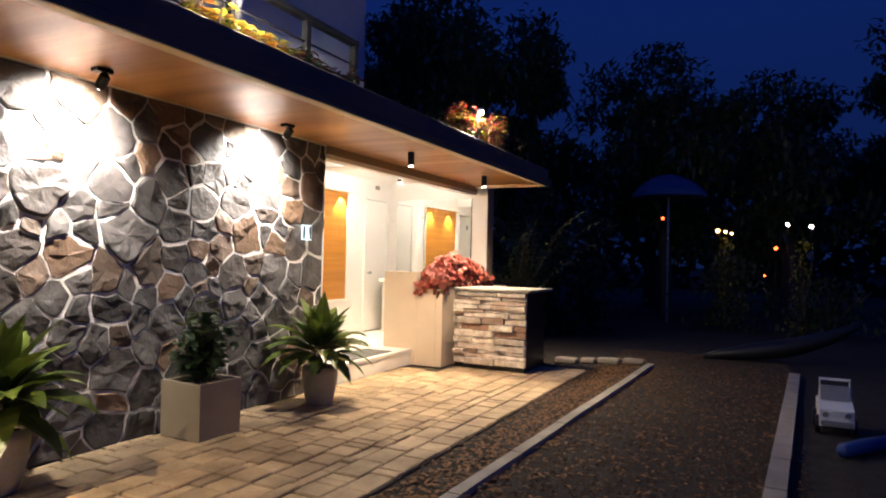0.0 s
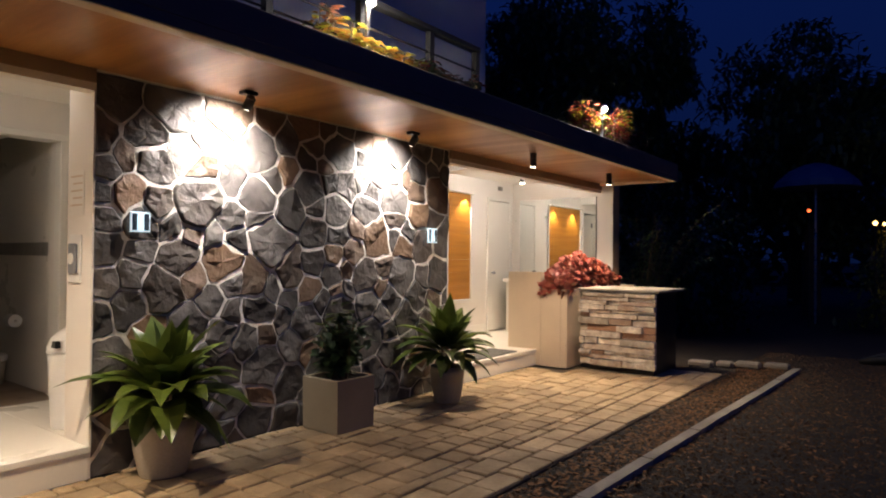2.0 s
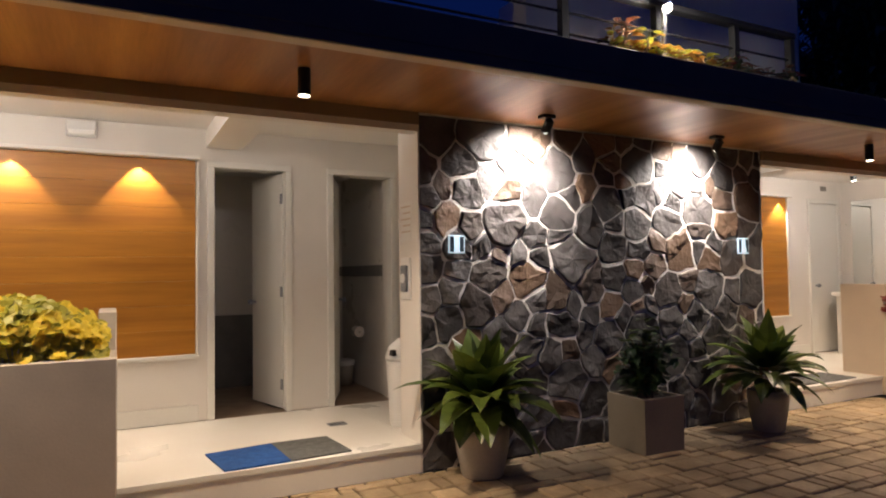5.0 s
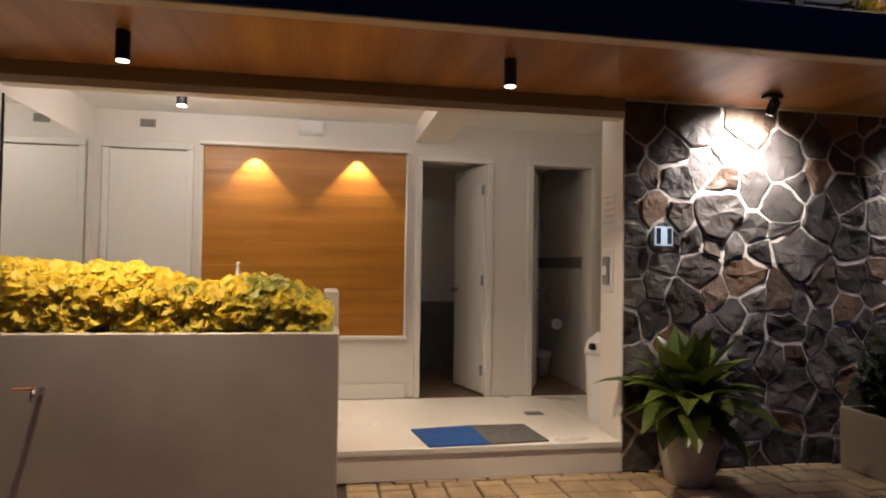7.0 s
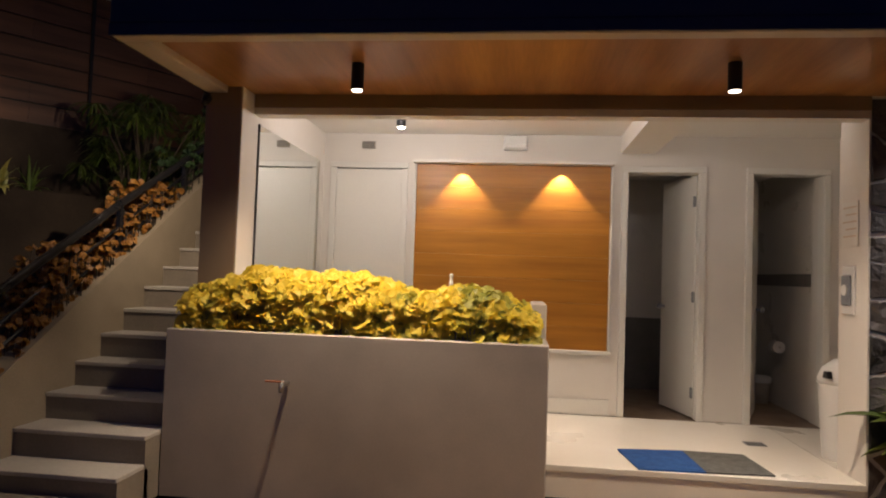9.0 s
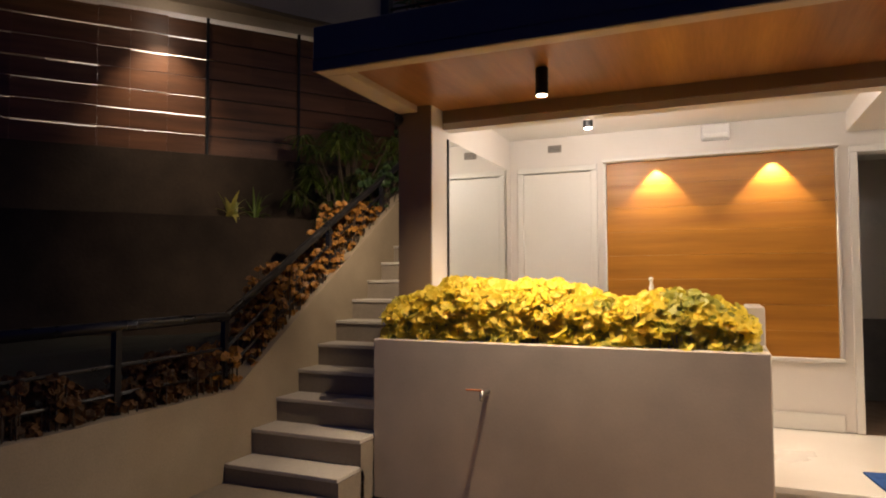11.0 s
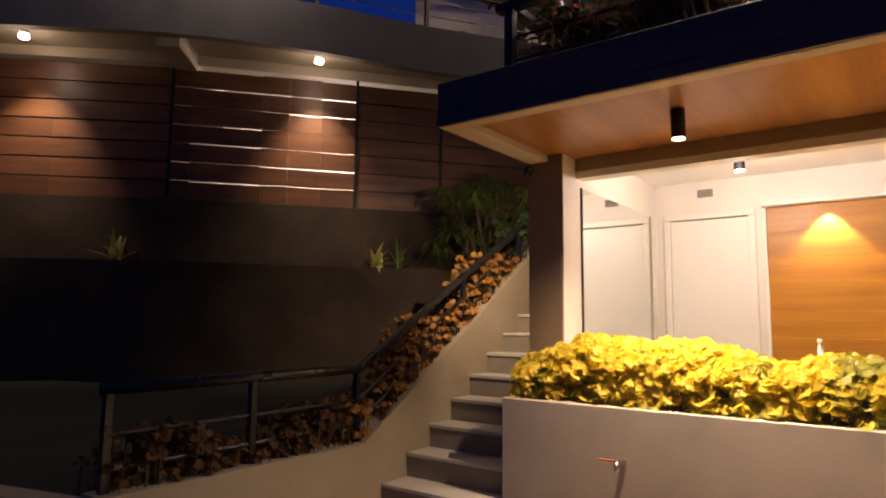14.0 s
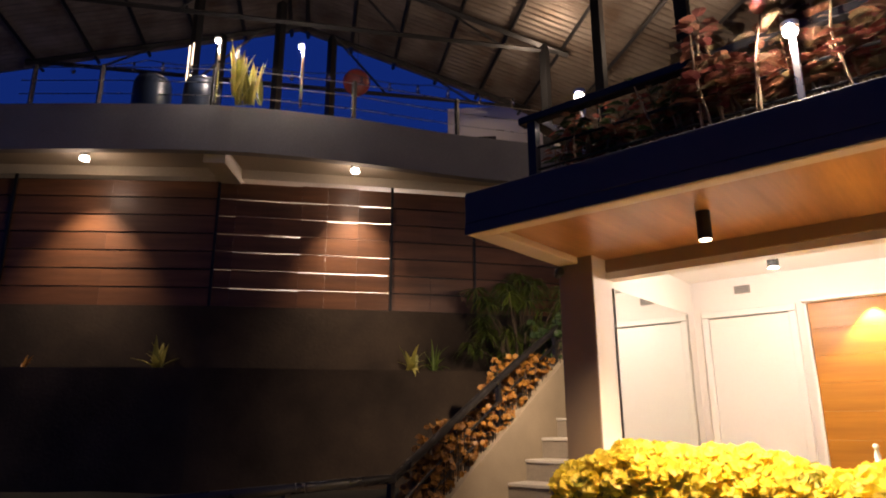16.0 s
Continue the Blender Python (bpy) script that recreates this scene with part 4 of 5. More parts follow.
# ---- planted hedges ----
def hedge(name, label, x0, x1, y0, y1, z0, tops, mats, count, r, seed, cat="plants", group=""):
    """Ruffled leaves in rosettes over a bed; tops gives the height along it."""
    rng = random.Random(seed)
    random.seed(seed)
    h = thing(name, ((x0 + x1) / 2, (y0 + y1) / 2, z0), label, cat, group)
    gs = Geo()
    layers = [Geo() for _ in mats]
    for i in range(count):
        a = rng.random()
        x = x0 + (x1 - x0) * a
        y = rng.uniform(y0, y1)
        k = a * (len(tops) - 1)
        q = min(int(k), len(tops) - 2)
        top = tops[q] + (tops[q + 1] - tops[q]) * (k - q)
        edge = 1 - 0.30 * abs(2 * (y - y0) / (y1 - y0) - 1) ** 2
        z = z0 + (top - z0) * edge * rng.uniform(0.0, 1.0) ** 0.75
        if i % 9 == 0:
            gs.tube([(x, y, z0 - 0.03), (x + rng.gauss(0, 0.02), y + rng.gauss(0, 0.02), z)], [0.005, 0.003], 5)
        which = 0 if rng.random() < (0.93 if a < 0.8 else 0.55) else len(mats) - 1
        n = rng.randint(5, 8)
        for j in range(n):
            an = 2 * math.pi * j / n + rng.uniform(-0.3, 0.3)
            out = Vector((math.cos(an), math.sin(an), rng.uniform(-0.1, 0.9)))
            c = Vector((x, y, z)) + out.normalized() * r * 0.8
            nrm = (out * 0.55 + Vector((0, -0.55, 0.5)) + rand_dir() * 0.55)
            layers[which].disc(c, nrm, r * rng.uniform(0.6, 1.05), 8, 0.34)
    part("stalk", gs, M_STEM, h)
    for geo, m in zip(layers, mats):
        if geo.v:
            part("foliage", geo, m, h)
    return h

hedge("yellow_hedge", "low hedge of ruffled golden-yellow leaves in the planter", -4.02, -1.95, -0.435, -0.14, 0.94, [1.18, 1.25, 1.35, 1.30, 1.31, 1.29, 1.21, 1.25, 1.24, 1.13], [L_YELLOW, L_OLIVE], 2300, 0.042, 21)
hedge("red_hedge", "bushy red and wine coloured coleus in the planter", 5.44, 7.1, -0.44, -0.10, 0.88, [1.10, 1.34, 1.42, 1.36, 1.30, 1.16], [L_RED, L_WINE], 560, 0.052, 22)
rng = random.Random(29)
for k in range(6):
    q = (-2.27 + rng.gauss(0, 0.05), -0.445 + 0.004 * k, 0.97)
    part("dried_leaf", Geo().leaf(q, (rng.gauss(-0.15, 0.25), -0.02, 1), rng.uniform(0.09, 0.17), 0.03, 0.05, 5, 0.3), M_KERB, bpy.data.objects["yellow_hedge"], "pale dried leaf")
rng = random.Random(30)
g = Geo()
for k in range(40):
    q = Vector((5.45 + rng.uniform(-0.04, 0.25), -0.46 + rng.uniform(-0.03, 0.2), rng.uniform(0.9, 1.05)))
    g.disc(q, rand_dir(0.5), 0.06, 6)
part("trailing_foliage", g, L_WINE, bpy.data.objects["red_hedge"])

# ---- stacked stone counter beside the second planter ----
ct = thing("stone_counter", (6.05, -1.03, 0), "block counter clad in stacked rough split slabs with a pale top", "counter")
part("core", Geo().box(5.68, 6.46, -1.47, -0.545, 0.0, 0.964), M_BLACK, ct)
part("top", Geo().box(5.60, 6.54, -1.55, -0.535, 0.965, 0.996, 0.006), M_KERB, ct, "pale stone top")
rng = random.Random(12)
z = 0.06
while z < 0.955:
    h = min(rng.choice((0.04, 0.05, 0.06, 0.08, 0.10)), 0.963 - z)
    y = -1.50
    while y < -0.56:
        ln = min(rng.uniform(0.14, 0.55), -0.545 - y)
        if ln > 0.03:
            pr = rng.choice((0.0, 0.012, 0.03, 0.05)) + rng.uniform(0.0, 0.012)
            part("slab", Geo().box(5.655 - pr, 5.69, y + 0.002, y + ln - 0.002, z + 0.002, z + h - 0.003, 0.007), M_SLAT, ct)
        y += ln
    z += h

wl_ = thing("corner_lamp", (-4.03, -0.2, 2.43), "small black floodlight under the canopy's corner, aimed at the stairs", "lamp")
part("bracket", Geo().box(-4.05, -4.01, -0.24, -0.16, 2.40, 2.431, 0.004), M_BLACK, wl_)
part("head", Geo().tube([(-4.01, -0.28, 2.42), (-4.02, -0.265, 2.40), (-4.05, -0.225, 2.385)], [0.018, 0.03, 0.03], 12), M_BLACK, wl_)

# ---- railing and plants along the stair wall ----
def rail_run(parent, pts, zs, r=0.022, name="rail"):
    for dz in zs:
        part(name, Geo().tube([(x, y, z + dz) for x, y, z in pts], r if dz > 0.4 else r * 0.55, 8), M_BLACK, parent)

rl = thing("stair_railing", (-4.975, -0.8, 0.63), "black painted steel railing following the stair wall", "railing")
WALL_TOP = [(-2.43, 0.645), (-0.825, 0.652), (1.25, 1.965), (3.3, 3.26)]
RAIL_TOP = [(-2.43, 1.10), (-0.80, 1.108), (0.40, 1.80), (1.35, 2.31), (3.3, 3.42)]
def along(pts, y):
    for (ya, za), (yb, zb) in zip(pts, pts[1:]):
        if y <= yb:
            return za + (zb - za) * (y - ya) / (yb - ya)
    return pts[-1][1]
part("top_rail", Geo().tube([(-4.975, y, z) for y, z in RAIL_TOP], 0.030, 10), M_RAIL, rl, smooth=True)
for f in (0.22, 0.55):
    part("lower_rail", Geo().tube([(-4.975, y, along(WALL_TOP, y) * (1 - f) + along(RAIL_TOP, y) * f) for y in (-2.43, -0.81, 0.40, 1.30, 3.3)], 0.011, 6), M_RAIL, rl)
for y in (-2.4, -1.62, -0.82, 0.36, 1.25, 2.2):
    part("post", Geo().box(-4.993, -4.957, y - 0.018, y + 0.018, along(WALL_TOP, y) - 0.02, along(RAIL_TOP, y) - 0.012), M_RAIL, rl)

def slope_plants(name, label, y0, y1, n, m1, seed, height, r, x0=-5.25, x1=-4.92):
    rng = random.Random(seed)
    random.seed(seed)
    h = thing(name, (-5.1, (y0 + y1) / 2, 0.6 + max(0, (y0 + y1) / 2 + 0.85) * 0.578), label, "plants")
    g, gs = Geo(), Geo()
    for i in range(n):
        y = rng.uniform(y0, y1)
        clump = 0.5 + 0.5 * math.sin(y * 7.3 + seed)
        if rng.random() > 0.45 + 0.6 * clump:
            continue
        x = rng.uniform(x0, x1)
        zb = 0.62 if y <= -0.83 else 0.62 + (y + 0.83) * 0.632
        z = zb + rng.uniform(0.02, height) * (0.5 + 0.6 * clump)
        gs.tube([(x, y, zb - 0.1), (x, y, z)], [0.004, 0.003], 4)
        for j in range(6):
            a = rng.uniform(0, 6.28)
            out = Vector((math.cos(a), math.sin(a), rng.uniform(-0.2, 0.8)))
            g.disc(Vector((x, y, z)) + out.normalized() * r * 0.8, out + Vector((0.3, -0.3, 0.6)), r * rng.uniform(0.6, 1.0), 6, 0.4)
    part("stalk", gs, M_BARK, h)
    part("foliage", g, m1, h)
slope_plants("orange_shrubs", "orange and copper leaved shrubs growing through the stair railing", -0.9, 1.15, 850, L_ORANGE, 3, 0.36, 0.029)
# same shrubs further out, their shade put into the leaf colour
slope_plants("dim_orange_shrubs", "orange leaved ground cover behind the low railing, coloured as in shade", -2.4, -0.9, 480, L_ORANGE_DIM, 4, 0.26, 0.031)
slope_plants("fern_shrubs", "green ferny plants at the head of the stair railing", 1.2, 2.6, 160, L_DEEP, 5, 0.4, 0.04)


def tufts(name, label, at, n, ln, wd, m, seed, droop=0.9, spread=0.9, cat="plant", stem_h=0.0, group=""):
    """Upright or arching blades from one root."""
    rng = random.Random(seed)
    h = thing(name, at, label, cat, group)
    g = Geo()
    for i in range(n):
        a = rng.uniform(0, 6.28)
        t = rng.uniform(0.05, spread)
        d = Vector((math.cos(a) * math.sin(t), math.sin(a) * math.sin(t), math.cos(t)))
        g.leaf(Vector(at) + Vector((rng.gauss(0, 0.02), rng.gauss(0, 0.02), stem_h)), d, ln * rng.uniform(0.6, 1.1), wd, droop * rng.uniform(0.4, 1.2), 5, 0.25)
    part("foliage", g, m, h)
    return h

def on_wall(f, off, z):
    """A place along the retaining wall's line."""
    k = f * (len(WALLPTS) - 1)
    q = min(int(k), len(WALLPTS) - 2)
    a, b = Vector((*WALLPTS[q], 0)), Vector((*WALLPTS[q + 1], 0))
    d = (b - a).normalized()
    p = a.lerp(b, k - q) + Vector((-d.y, d.x, 0)) * off
    return (p.x, p.y, z)

tufts("ledge_plant", "small yellow-green variegated plant on the wall ledge", (-8.62, -0.60, 1.985), 20, 0.36, 0.06, L_SPEAR, 61, 0.7, 1.2, group="ledge plants")
tufts("ledge_plant", "small pale yellow spear plant on the wall ledge", (-6.86, 1.36, 1.985), 15, 0.33, 0.055, L_SPEAR, 62, 1.1, 1.0, group="ledge plants")
tufts("ledge_plant", "small dull brownish plant on the wall ledge", (-9.60, -1.55, 1.985), 10, 0.16, 0.03, L_ORANGE, 63, 1.0, 1.1, group="ledge plants")
tufts("ledge_plant", "dark slender green plant on the wall ledge", (-6.70, 1.56, 1.985), 12, 0.36, 0.03, L_PALM, 64, 1.0, 0.9, group="ledge plants")

# the dark shrub with narrow drooping leaves above the stairs
rng = random.Random(70)
sh = thing("narrow_leaf_shrub", (-5.65, 1.75, 1.4), "dark green shrub with whorls of narrow drooping leaves", "shrub")
g, gs = Geo(), Geo()
for i in range(64):
    a, rr = rng.uniform(0, 6.28), rng.uniform(0.05, 0.72)
    tip = Vector((-5.6 + rr * math.cos(a) * 0.95, 1.8 + rr * math.sin(a), rng.uniform(2.05, 3.0) - 0.35 * rr))
    gs.tube([(-5.65 + 0.1 * math.cos(a), 1.75 + 0.1 * math.sin(a), 1.35), tuple(Vector((-5.65, 1.75, 1.9)).lerp(tip, 0.5)), tuple(tip)], [0.012, 0.008, 0.004], 5)
    for j in range(30):
        b = rng.uniform(0, 6.28)
        d = Vector((math.cos(b), math.sin(b), rng.uniform(-0.1, 0.8)))
        g.leaf(tip, d, rng.uniform(0.16, 0.30), 0.016, 1.3, 4, 0.2)
part("stalk", gs, M_BARK, sh)
part("foliage", g, L_GREEN, sh)

# ---- plank fence on the upper retaining wall ----
FENCE = [(-13.13, -4.30), (-11.66, -3.11), (-10.035, -1.80), (-8.397, -0.236), (-7.137, 1.307), (-6.518, 2.105), (-5.78, 3.13), (-5.10, 4.08)]
fence = thing("plank_fence", (-8.4, -0.2, 2.68), "red-brown stained horizontal plank fence with narrow gaps", "fence")
rng = random.Random(80)
NB, FZ0, FZ1 = 7, 2.69, 4.15
BH = (FZ1 - FZ0) / NB
for i in range(len(FENCE) - 1):
    a, b = Vector((*FENCE[i], 0)), Vector((*FENCE[i + 1], 0))
    d = (b - a).normalized()
    n = Vector((-d.y, d.x, 0))
    cuts = [0.0, 0.10, 0.47, 0.62, 0.80, 1.0] if i == 3 else [0.0, 0.47, 1.0]
    for c0, c1 in zip(cuts, cuts[1:]):
        for k in range(NB):
            gap = rng.choice((0.006, 0.010, 0.016, 0.020)) if (i == 3 and rng.random() < 0.95) or rng.random() < 0.05 else rng.uniform(0.014, 0.020)
            p, q = a.lerp(b, c0) + d * 0.0005, a.lerp(b, c1) - d * 0.0005
            z0, z1 = FZ0 + k * BH, FZ0 + (k + 1) * BH - gap
            off = n * (0.05 + rng.uniform(-0.004, 0.004))
            ring = [p + off, q + off, q + off + n * 0.022, p + off + n * 0.022]
            part("plank", Geo().prism([(v.x, v.y) for v in ring], 2, z0, z1), M_FENCE, fence)
    # added dark boards block the store light where gaps should stay dark
    if i != 3:
        ring = [a + n * 0.085, b + n * 0.085, b + n * 0.095, a + n * 0.095]
        part("gap_blocker", Geo().prism([(v.x, v.y) for v in ring], 2, FZ0, FZ1), M_BLACK, fence, "added dark board that keeps store light out of the gaps")
    ring = [a - d * 0.015 + n * 0.018, a + d * 0.015 + n * 0.018, a + d * 0.015 + n * 0.044, a - d * 0.015 + n * 0.044]
    part("post", Geo().prism([(v.x, v.y) for v in ring], 2, FZ0 - 0.02, FZ1 + 0.03), M_BLACK, fence)

# soffit lamps of the terrace
for x, y in ((-9.04, -1.46), (-7.106, 0.674)):
    d = thing("soffit_spotlight", (x, y, 4.29), "small white round spotlight under the terrace, lit", "spotlight", "soffit spotlights")
    part("housing", Geo().lathe([(0.035, -0.09), (0.05, -0.08), (0.05, 0.0)], (x, y, 4.295), 16), M_WHITE, d)
    part("lens", Geo().lathe([(0.045, -0.125), (0.05, -0.10), (0.03, -0.0905)], (x, y, 4.295), 16), E_WHITE, d, "glowing lens")
# cross beam under the terrace
solid("terrace_cross_beam", Geo().prism([(-8.02, -0.66), (-7.86, -0.50), (-9.9, 1.8), (-10.1, 1.66)], 2, 4.12, 4.299), M_SOFF2, "cream painted cross beam under the terrace", "beam")

# ---- upper terrace: posts, wires, lamps, drums, snake plant ----
tr = thing("terrace_railing", (-8, -0.5, 4.72), "thin black railing posts and wires on the terrace edge", "railing")
TL = SLABPTS[1:]
def lerp_line(pts, f):
    k = f * (len(pts) - 1)
    q = min(int(k), len(pts) - 2)
    a, b = Vector((*pts[q], 0)), Vector((*pts[q + 1], 0))
    d = (b - a).normalized()
    return a.lerp(b, k - q) + Vector((-d.y, d.x, 0)) * 0.08
for f in (0.02, 0.13, 0.30, 0.50, 0.66, 0.80, 0.97):
    p = lerp_line(TL, f)
    part("post", Geo().box(p.x - 0.02, p.x + 0.02, p.y - 0.02, p.y + 0.02, 4.72, 5.22), M_BLACK, tr)
for z in (4.88, 5.04, 5.2):
    part("wire", Geo().tube([tuple(lerp_line(TL, f) + Vector((0, 0, z))) for f in [i / 20 for i in range(21)]], 0.006, 5), M_STEEL, tr)


def garden_lamp(x, y, z, h, group, tilt=0.0):
    d = thing("garden_lamp", (x, y, z), "slim pale metal garden lamp with a small lit head", "lamp", group)
    part("stem", Geo().box(x - 0.014, x + 0.014, y - 0.012, y + 0.012, z, z + h, 0.003), M_STEEL, d)
    part("head", Geo().lathe([(0.02, 0.0), (0.036, 0.008), (0.036, 0.03), (0.01, 0.045)], (x, y - 0.03, z + h), 14), M_STEEL, d)
    part("bulb", Geo().lathe([(0.008, -0.035), (0.024, -0.025), (0.03, -0.008), (0.026, -0.001)], (x, y - 0.03, z + h), 14), E_WHITE, d, "glowing bulb")
    return d

for x, y in ((1.25, -1.1), (5.0, -1.1), (-2.372, -1.1), (-3.53, -0.76)):
    garden_lamp(x, y, 2.68, 0.60 if x < -3 else 0.36, "deck lamps")
for x, y, z in ((-7.79, -0.72, 4.72), (-7.2, -0.06, 4.72)):
    garden_lamp(x, y, z, 0.73, "terrace lamps")
pt = thing("snake_plant", (-7.56, -0.52, 4.70), "clump of tall yellow-edged snake plant leaves on the terrace edge", "plant")
rng = random.Random(91)
g = Geo()
for i in range(44):
    a, rr = rng.uniform(0, 6.28), rng.uniform(0, 0.19)
    b = (-7.64 + rr * 1.1, -0.55 + rr * math.sin(a), 4.70)
    g.leaf(b, (rng.gauss(0, 0.14), rng.gauss(0, 0.14), 1), rng.uniform(0.36, 0.70), 0.052, 0.03, 6, 0.35)
part("foliage", g, L_SPEAR, pt)
for x, y, h, r in ((-8.57, -1.04, 0.38, 0.20), (-8.27, -0.62, 0.42, 0.20)):
    d = thing("plastic_drum", (x, y, 4.60), "dark blue plastic storage drum with a ringed lid", "drum", "drums")
    part("body", Geo().lathe([(r * 0.9, 0), (r, 0.04), (r, h + 0.02), (r * 0.96, h + 0.05), (r, h + 0.07), (r * 0.9, h + 0.13)], (x, y, 4.60), 22), M_BARREL, d, smooth=True)
    part("lid", Geo().lathe([(r * 0.8, h + 0.131), (r * 0.8, h + 0.16), (r * 0.7, h + 0.17)], (x, y, 4.60), 22), M_BARREL, d)
for x, y, r in ((-9.0, -1.28, 0.14), (-7.16, 0.74, 0.15), (-9.55, -1.75, 0.2)):
    d = thing("round_pot", (x, y, 4.60), "pale rounded planter bowl standing on the terrace edge", "pot", "terrace bowls")
    part("bowl", Geo().lathe([(r * 0.7, 0), (r, 0.10), (r * 0.9, 0.20), (r * 0.5, 0.24)], (x, y, 4.60), 18), M_KERB, d, smooth=True)
d = thing("life_ring", (-8.3, 1.7, 6.0), "dull red round float hanging from the terrace roof", "float")
part("disc", Geo().tube([(-8.25, 1.63, 6.13), (-8.27, 1.655, 6.15), (-8.30, 1.70, 6.17), (-8.32, 1.72, 6.18)], [0.13, 0.19, 0.19, 0.13], 18), M_RED, d, smooth=True)
part("cord", Geo().tube([(-8.3, 1.7, 6.35), (-8.3, 1.7, 7.2)], 0.004, 5), M_BLACK, d)

# ---- gabled sheet-metal roof over the terrace ----
RA = Vector((-10.6, 2.3, 0))                       # far gable's middle
AL = Vector((0.78, -0.62, 0)).normalized()         # towards the viewer, along the ridge
AC = Vector((0.62, 0.78, 0)).normalized()          # across, to the lower right eave
def roof_pt(s, c):
    """s metres along the ridge, c metres across it."""
    p = RA + AL * s + AC * c
    return Vector((p.x, p.y, 8.5 - abs(c) * 0.29))
roof = thing("terrace_roof", (RA.x, RA.y, 4.7), "corrugated galvanised roof on dark steel trusses over the terrace", "roof")
for sgn in (-1, 1):
    vs, fs = [], []
    n = 340
    for i in range(n + 1):
        s = -0.3 + 9.3 * i / n
        wv = 0.022 * math.sin(s * 2 * math.pi / 0.12)
        for c in (0.0, 2.6, 5.2) if sgn < 0 else (0.0, 3.9, 7.8):
            p = roof_pt(s, sgn * c)
            vs.append((p.x, p.y, p.z + wv))
    for i in range(n):
        for j in range(2):
            k = 3 * i + j
            fs.append((k, k + 1, k + 4, k + 3))
    part("sheet", Geo().add(vs, fs), M_ROOF, roof, "rusty galvanised sheet", True)
    for c in (0.15, 0.95, 1.75, 2.55, 3.35, 4.2, 5.0) + ((5.8, 6.6, 7.5) if sgn > 0 else ()):
        part("purlin", Geo().tube([tuple(roof_pt(-0.3, sgn * c) - Vector((0, 0, 0.07))), tuple(roof_pt(9.0, sgn * c) - Vector((0, 0, 0.07)))], 0.035, 4), M_BLACK, roof)
for s in (0.1, 2.0, 3.9, 5.8, 7.7, 8.9):
    for sgn in (-1, 1):
        part("rafter", Geo().tube([tuple(roof_pt(s, 0) - Vector((0, 0, 0.14))), tuple(roof_pt(s, sgn * 4.3) - Vector((0, 0, 0.14)))], 0.05, 4), M_BLACK, roof)
        for c0, c1 in ((0.7, 1.6), (2.3, 3.2)):
            a, b = roof_pt(s, sgn * c0), roof_pt(s, sgn * c1)
            part("strut", Geo().tube([tuple(a - Vector((0, 0, 0.16))), (b.x, b.y, roof_pt(s, 4.3).z - 0.1)], 0.022, 4), M_BLACK, roof)
    a, b = roof_pt(s, -4.3), roof_pt(s, 4.3)
    part("tie", Geo().tube([(a.x, a.y, a.z - 0.1), (b.x, b.y, b.z - 0.1)], 0.04, 4), M_BLACK, roof)
for s, c in ((0.1, -1.3), (0.1, 0.6), (2.0, 3.9), (3.9, 3.9), (5.7, 3.9)):
    p = roof_pt(s, c)
    part("column", Geo().box(p.x - 0.06, p.x + 0.06, p.y - 0.06, p.y + 0.06, 4.6 if c < 3 else 2.7, p.z - 0.12), M_BLACK, roof)

for px, py, spans in ((-10.0, 0.1, ((5.25, 5.75), (6.1, 6.7))), (-9.43, 1.12, ((4.85, 5.6),))):
    cl = part("column", Geo().box(px - 0.07, px + 0.07, py - 0.05, py + 0.05, 4.6, 7.7, 0.004), M_BLACK, roof)
    for o in (-0.06, 0.05):
        for z0, z1 in spans:
            part("light_strip", Geo().box(px + o, px + o + 0.022, py - 0.062, py - 0.0505, z0, z1), E_POST, cl, "thin glowing light strip")

# string lights
sl = thing("string_lights", (-8, 0, 6.0), "string of unlit glass bulbs on a dark cable", "string lights")
SP = [Vector(v) for v in ((-9.9, -1.6, 5.62), (-9.45, -0.75, 5.86), (-8.9, 0.1, 6.0), (-8.1, 1.35, 6.1), (-7.3, 2.2, 5.98), (-6.3, 3.1, 5.8))]
cable = []
for a, b in zip(SP, SP[1:]):
    for k in range(6):
        f = k / 6
        cable.append(tuple(a.lerp(b, f) - Vector((0, 0, 0.06 * math.sin(math.pi * f)))))
part("cable", Geo().tube(cable, 0.006, 5), M_BLACK, sl)
for i in range(1, len(cable), 2):
    x, y, z = cable[i]
    bl = part("bulb", Geo().lathe([(0.008, 0.0), (0.022, -0.03), (0.03, -0.055), (0.02, -0.085), (0.004, -0.092)], (x, y, z - 0.035), 10), M_GLASS, sl, "clear unlit glass bulb", True)
    part("socket", Geo().lathe([(0.014, -0.036), (0.014, 0.0)], (x, y, z), 8), M_BLACK, sl)

# pale building beyond the terrace
hb = thing("white_outbuilding", (-7.6, 6.3, 2.7), "pale rendered outbuilding beyond the terrace, seen past the roof", "building")
part("wall", Geo().prism([(-9.6, 5.3), (-6.6, 7.4), (-8.0, 9.4), (-11.0, 7.3)], 2, 2.7, 7.6), M_WALL, hb)
part("window", Geo().prism([(-9.2, 5.56), (-8.8, 5.84), (-8.83, 5.9), (-9.23, 5.62)], 2, 6.55, 6.95), M_BLACK, hb, "dark window")

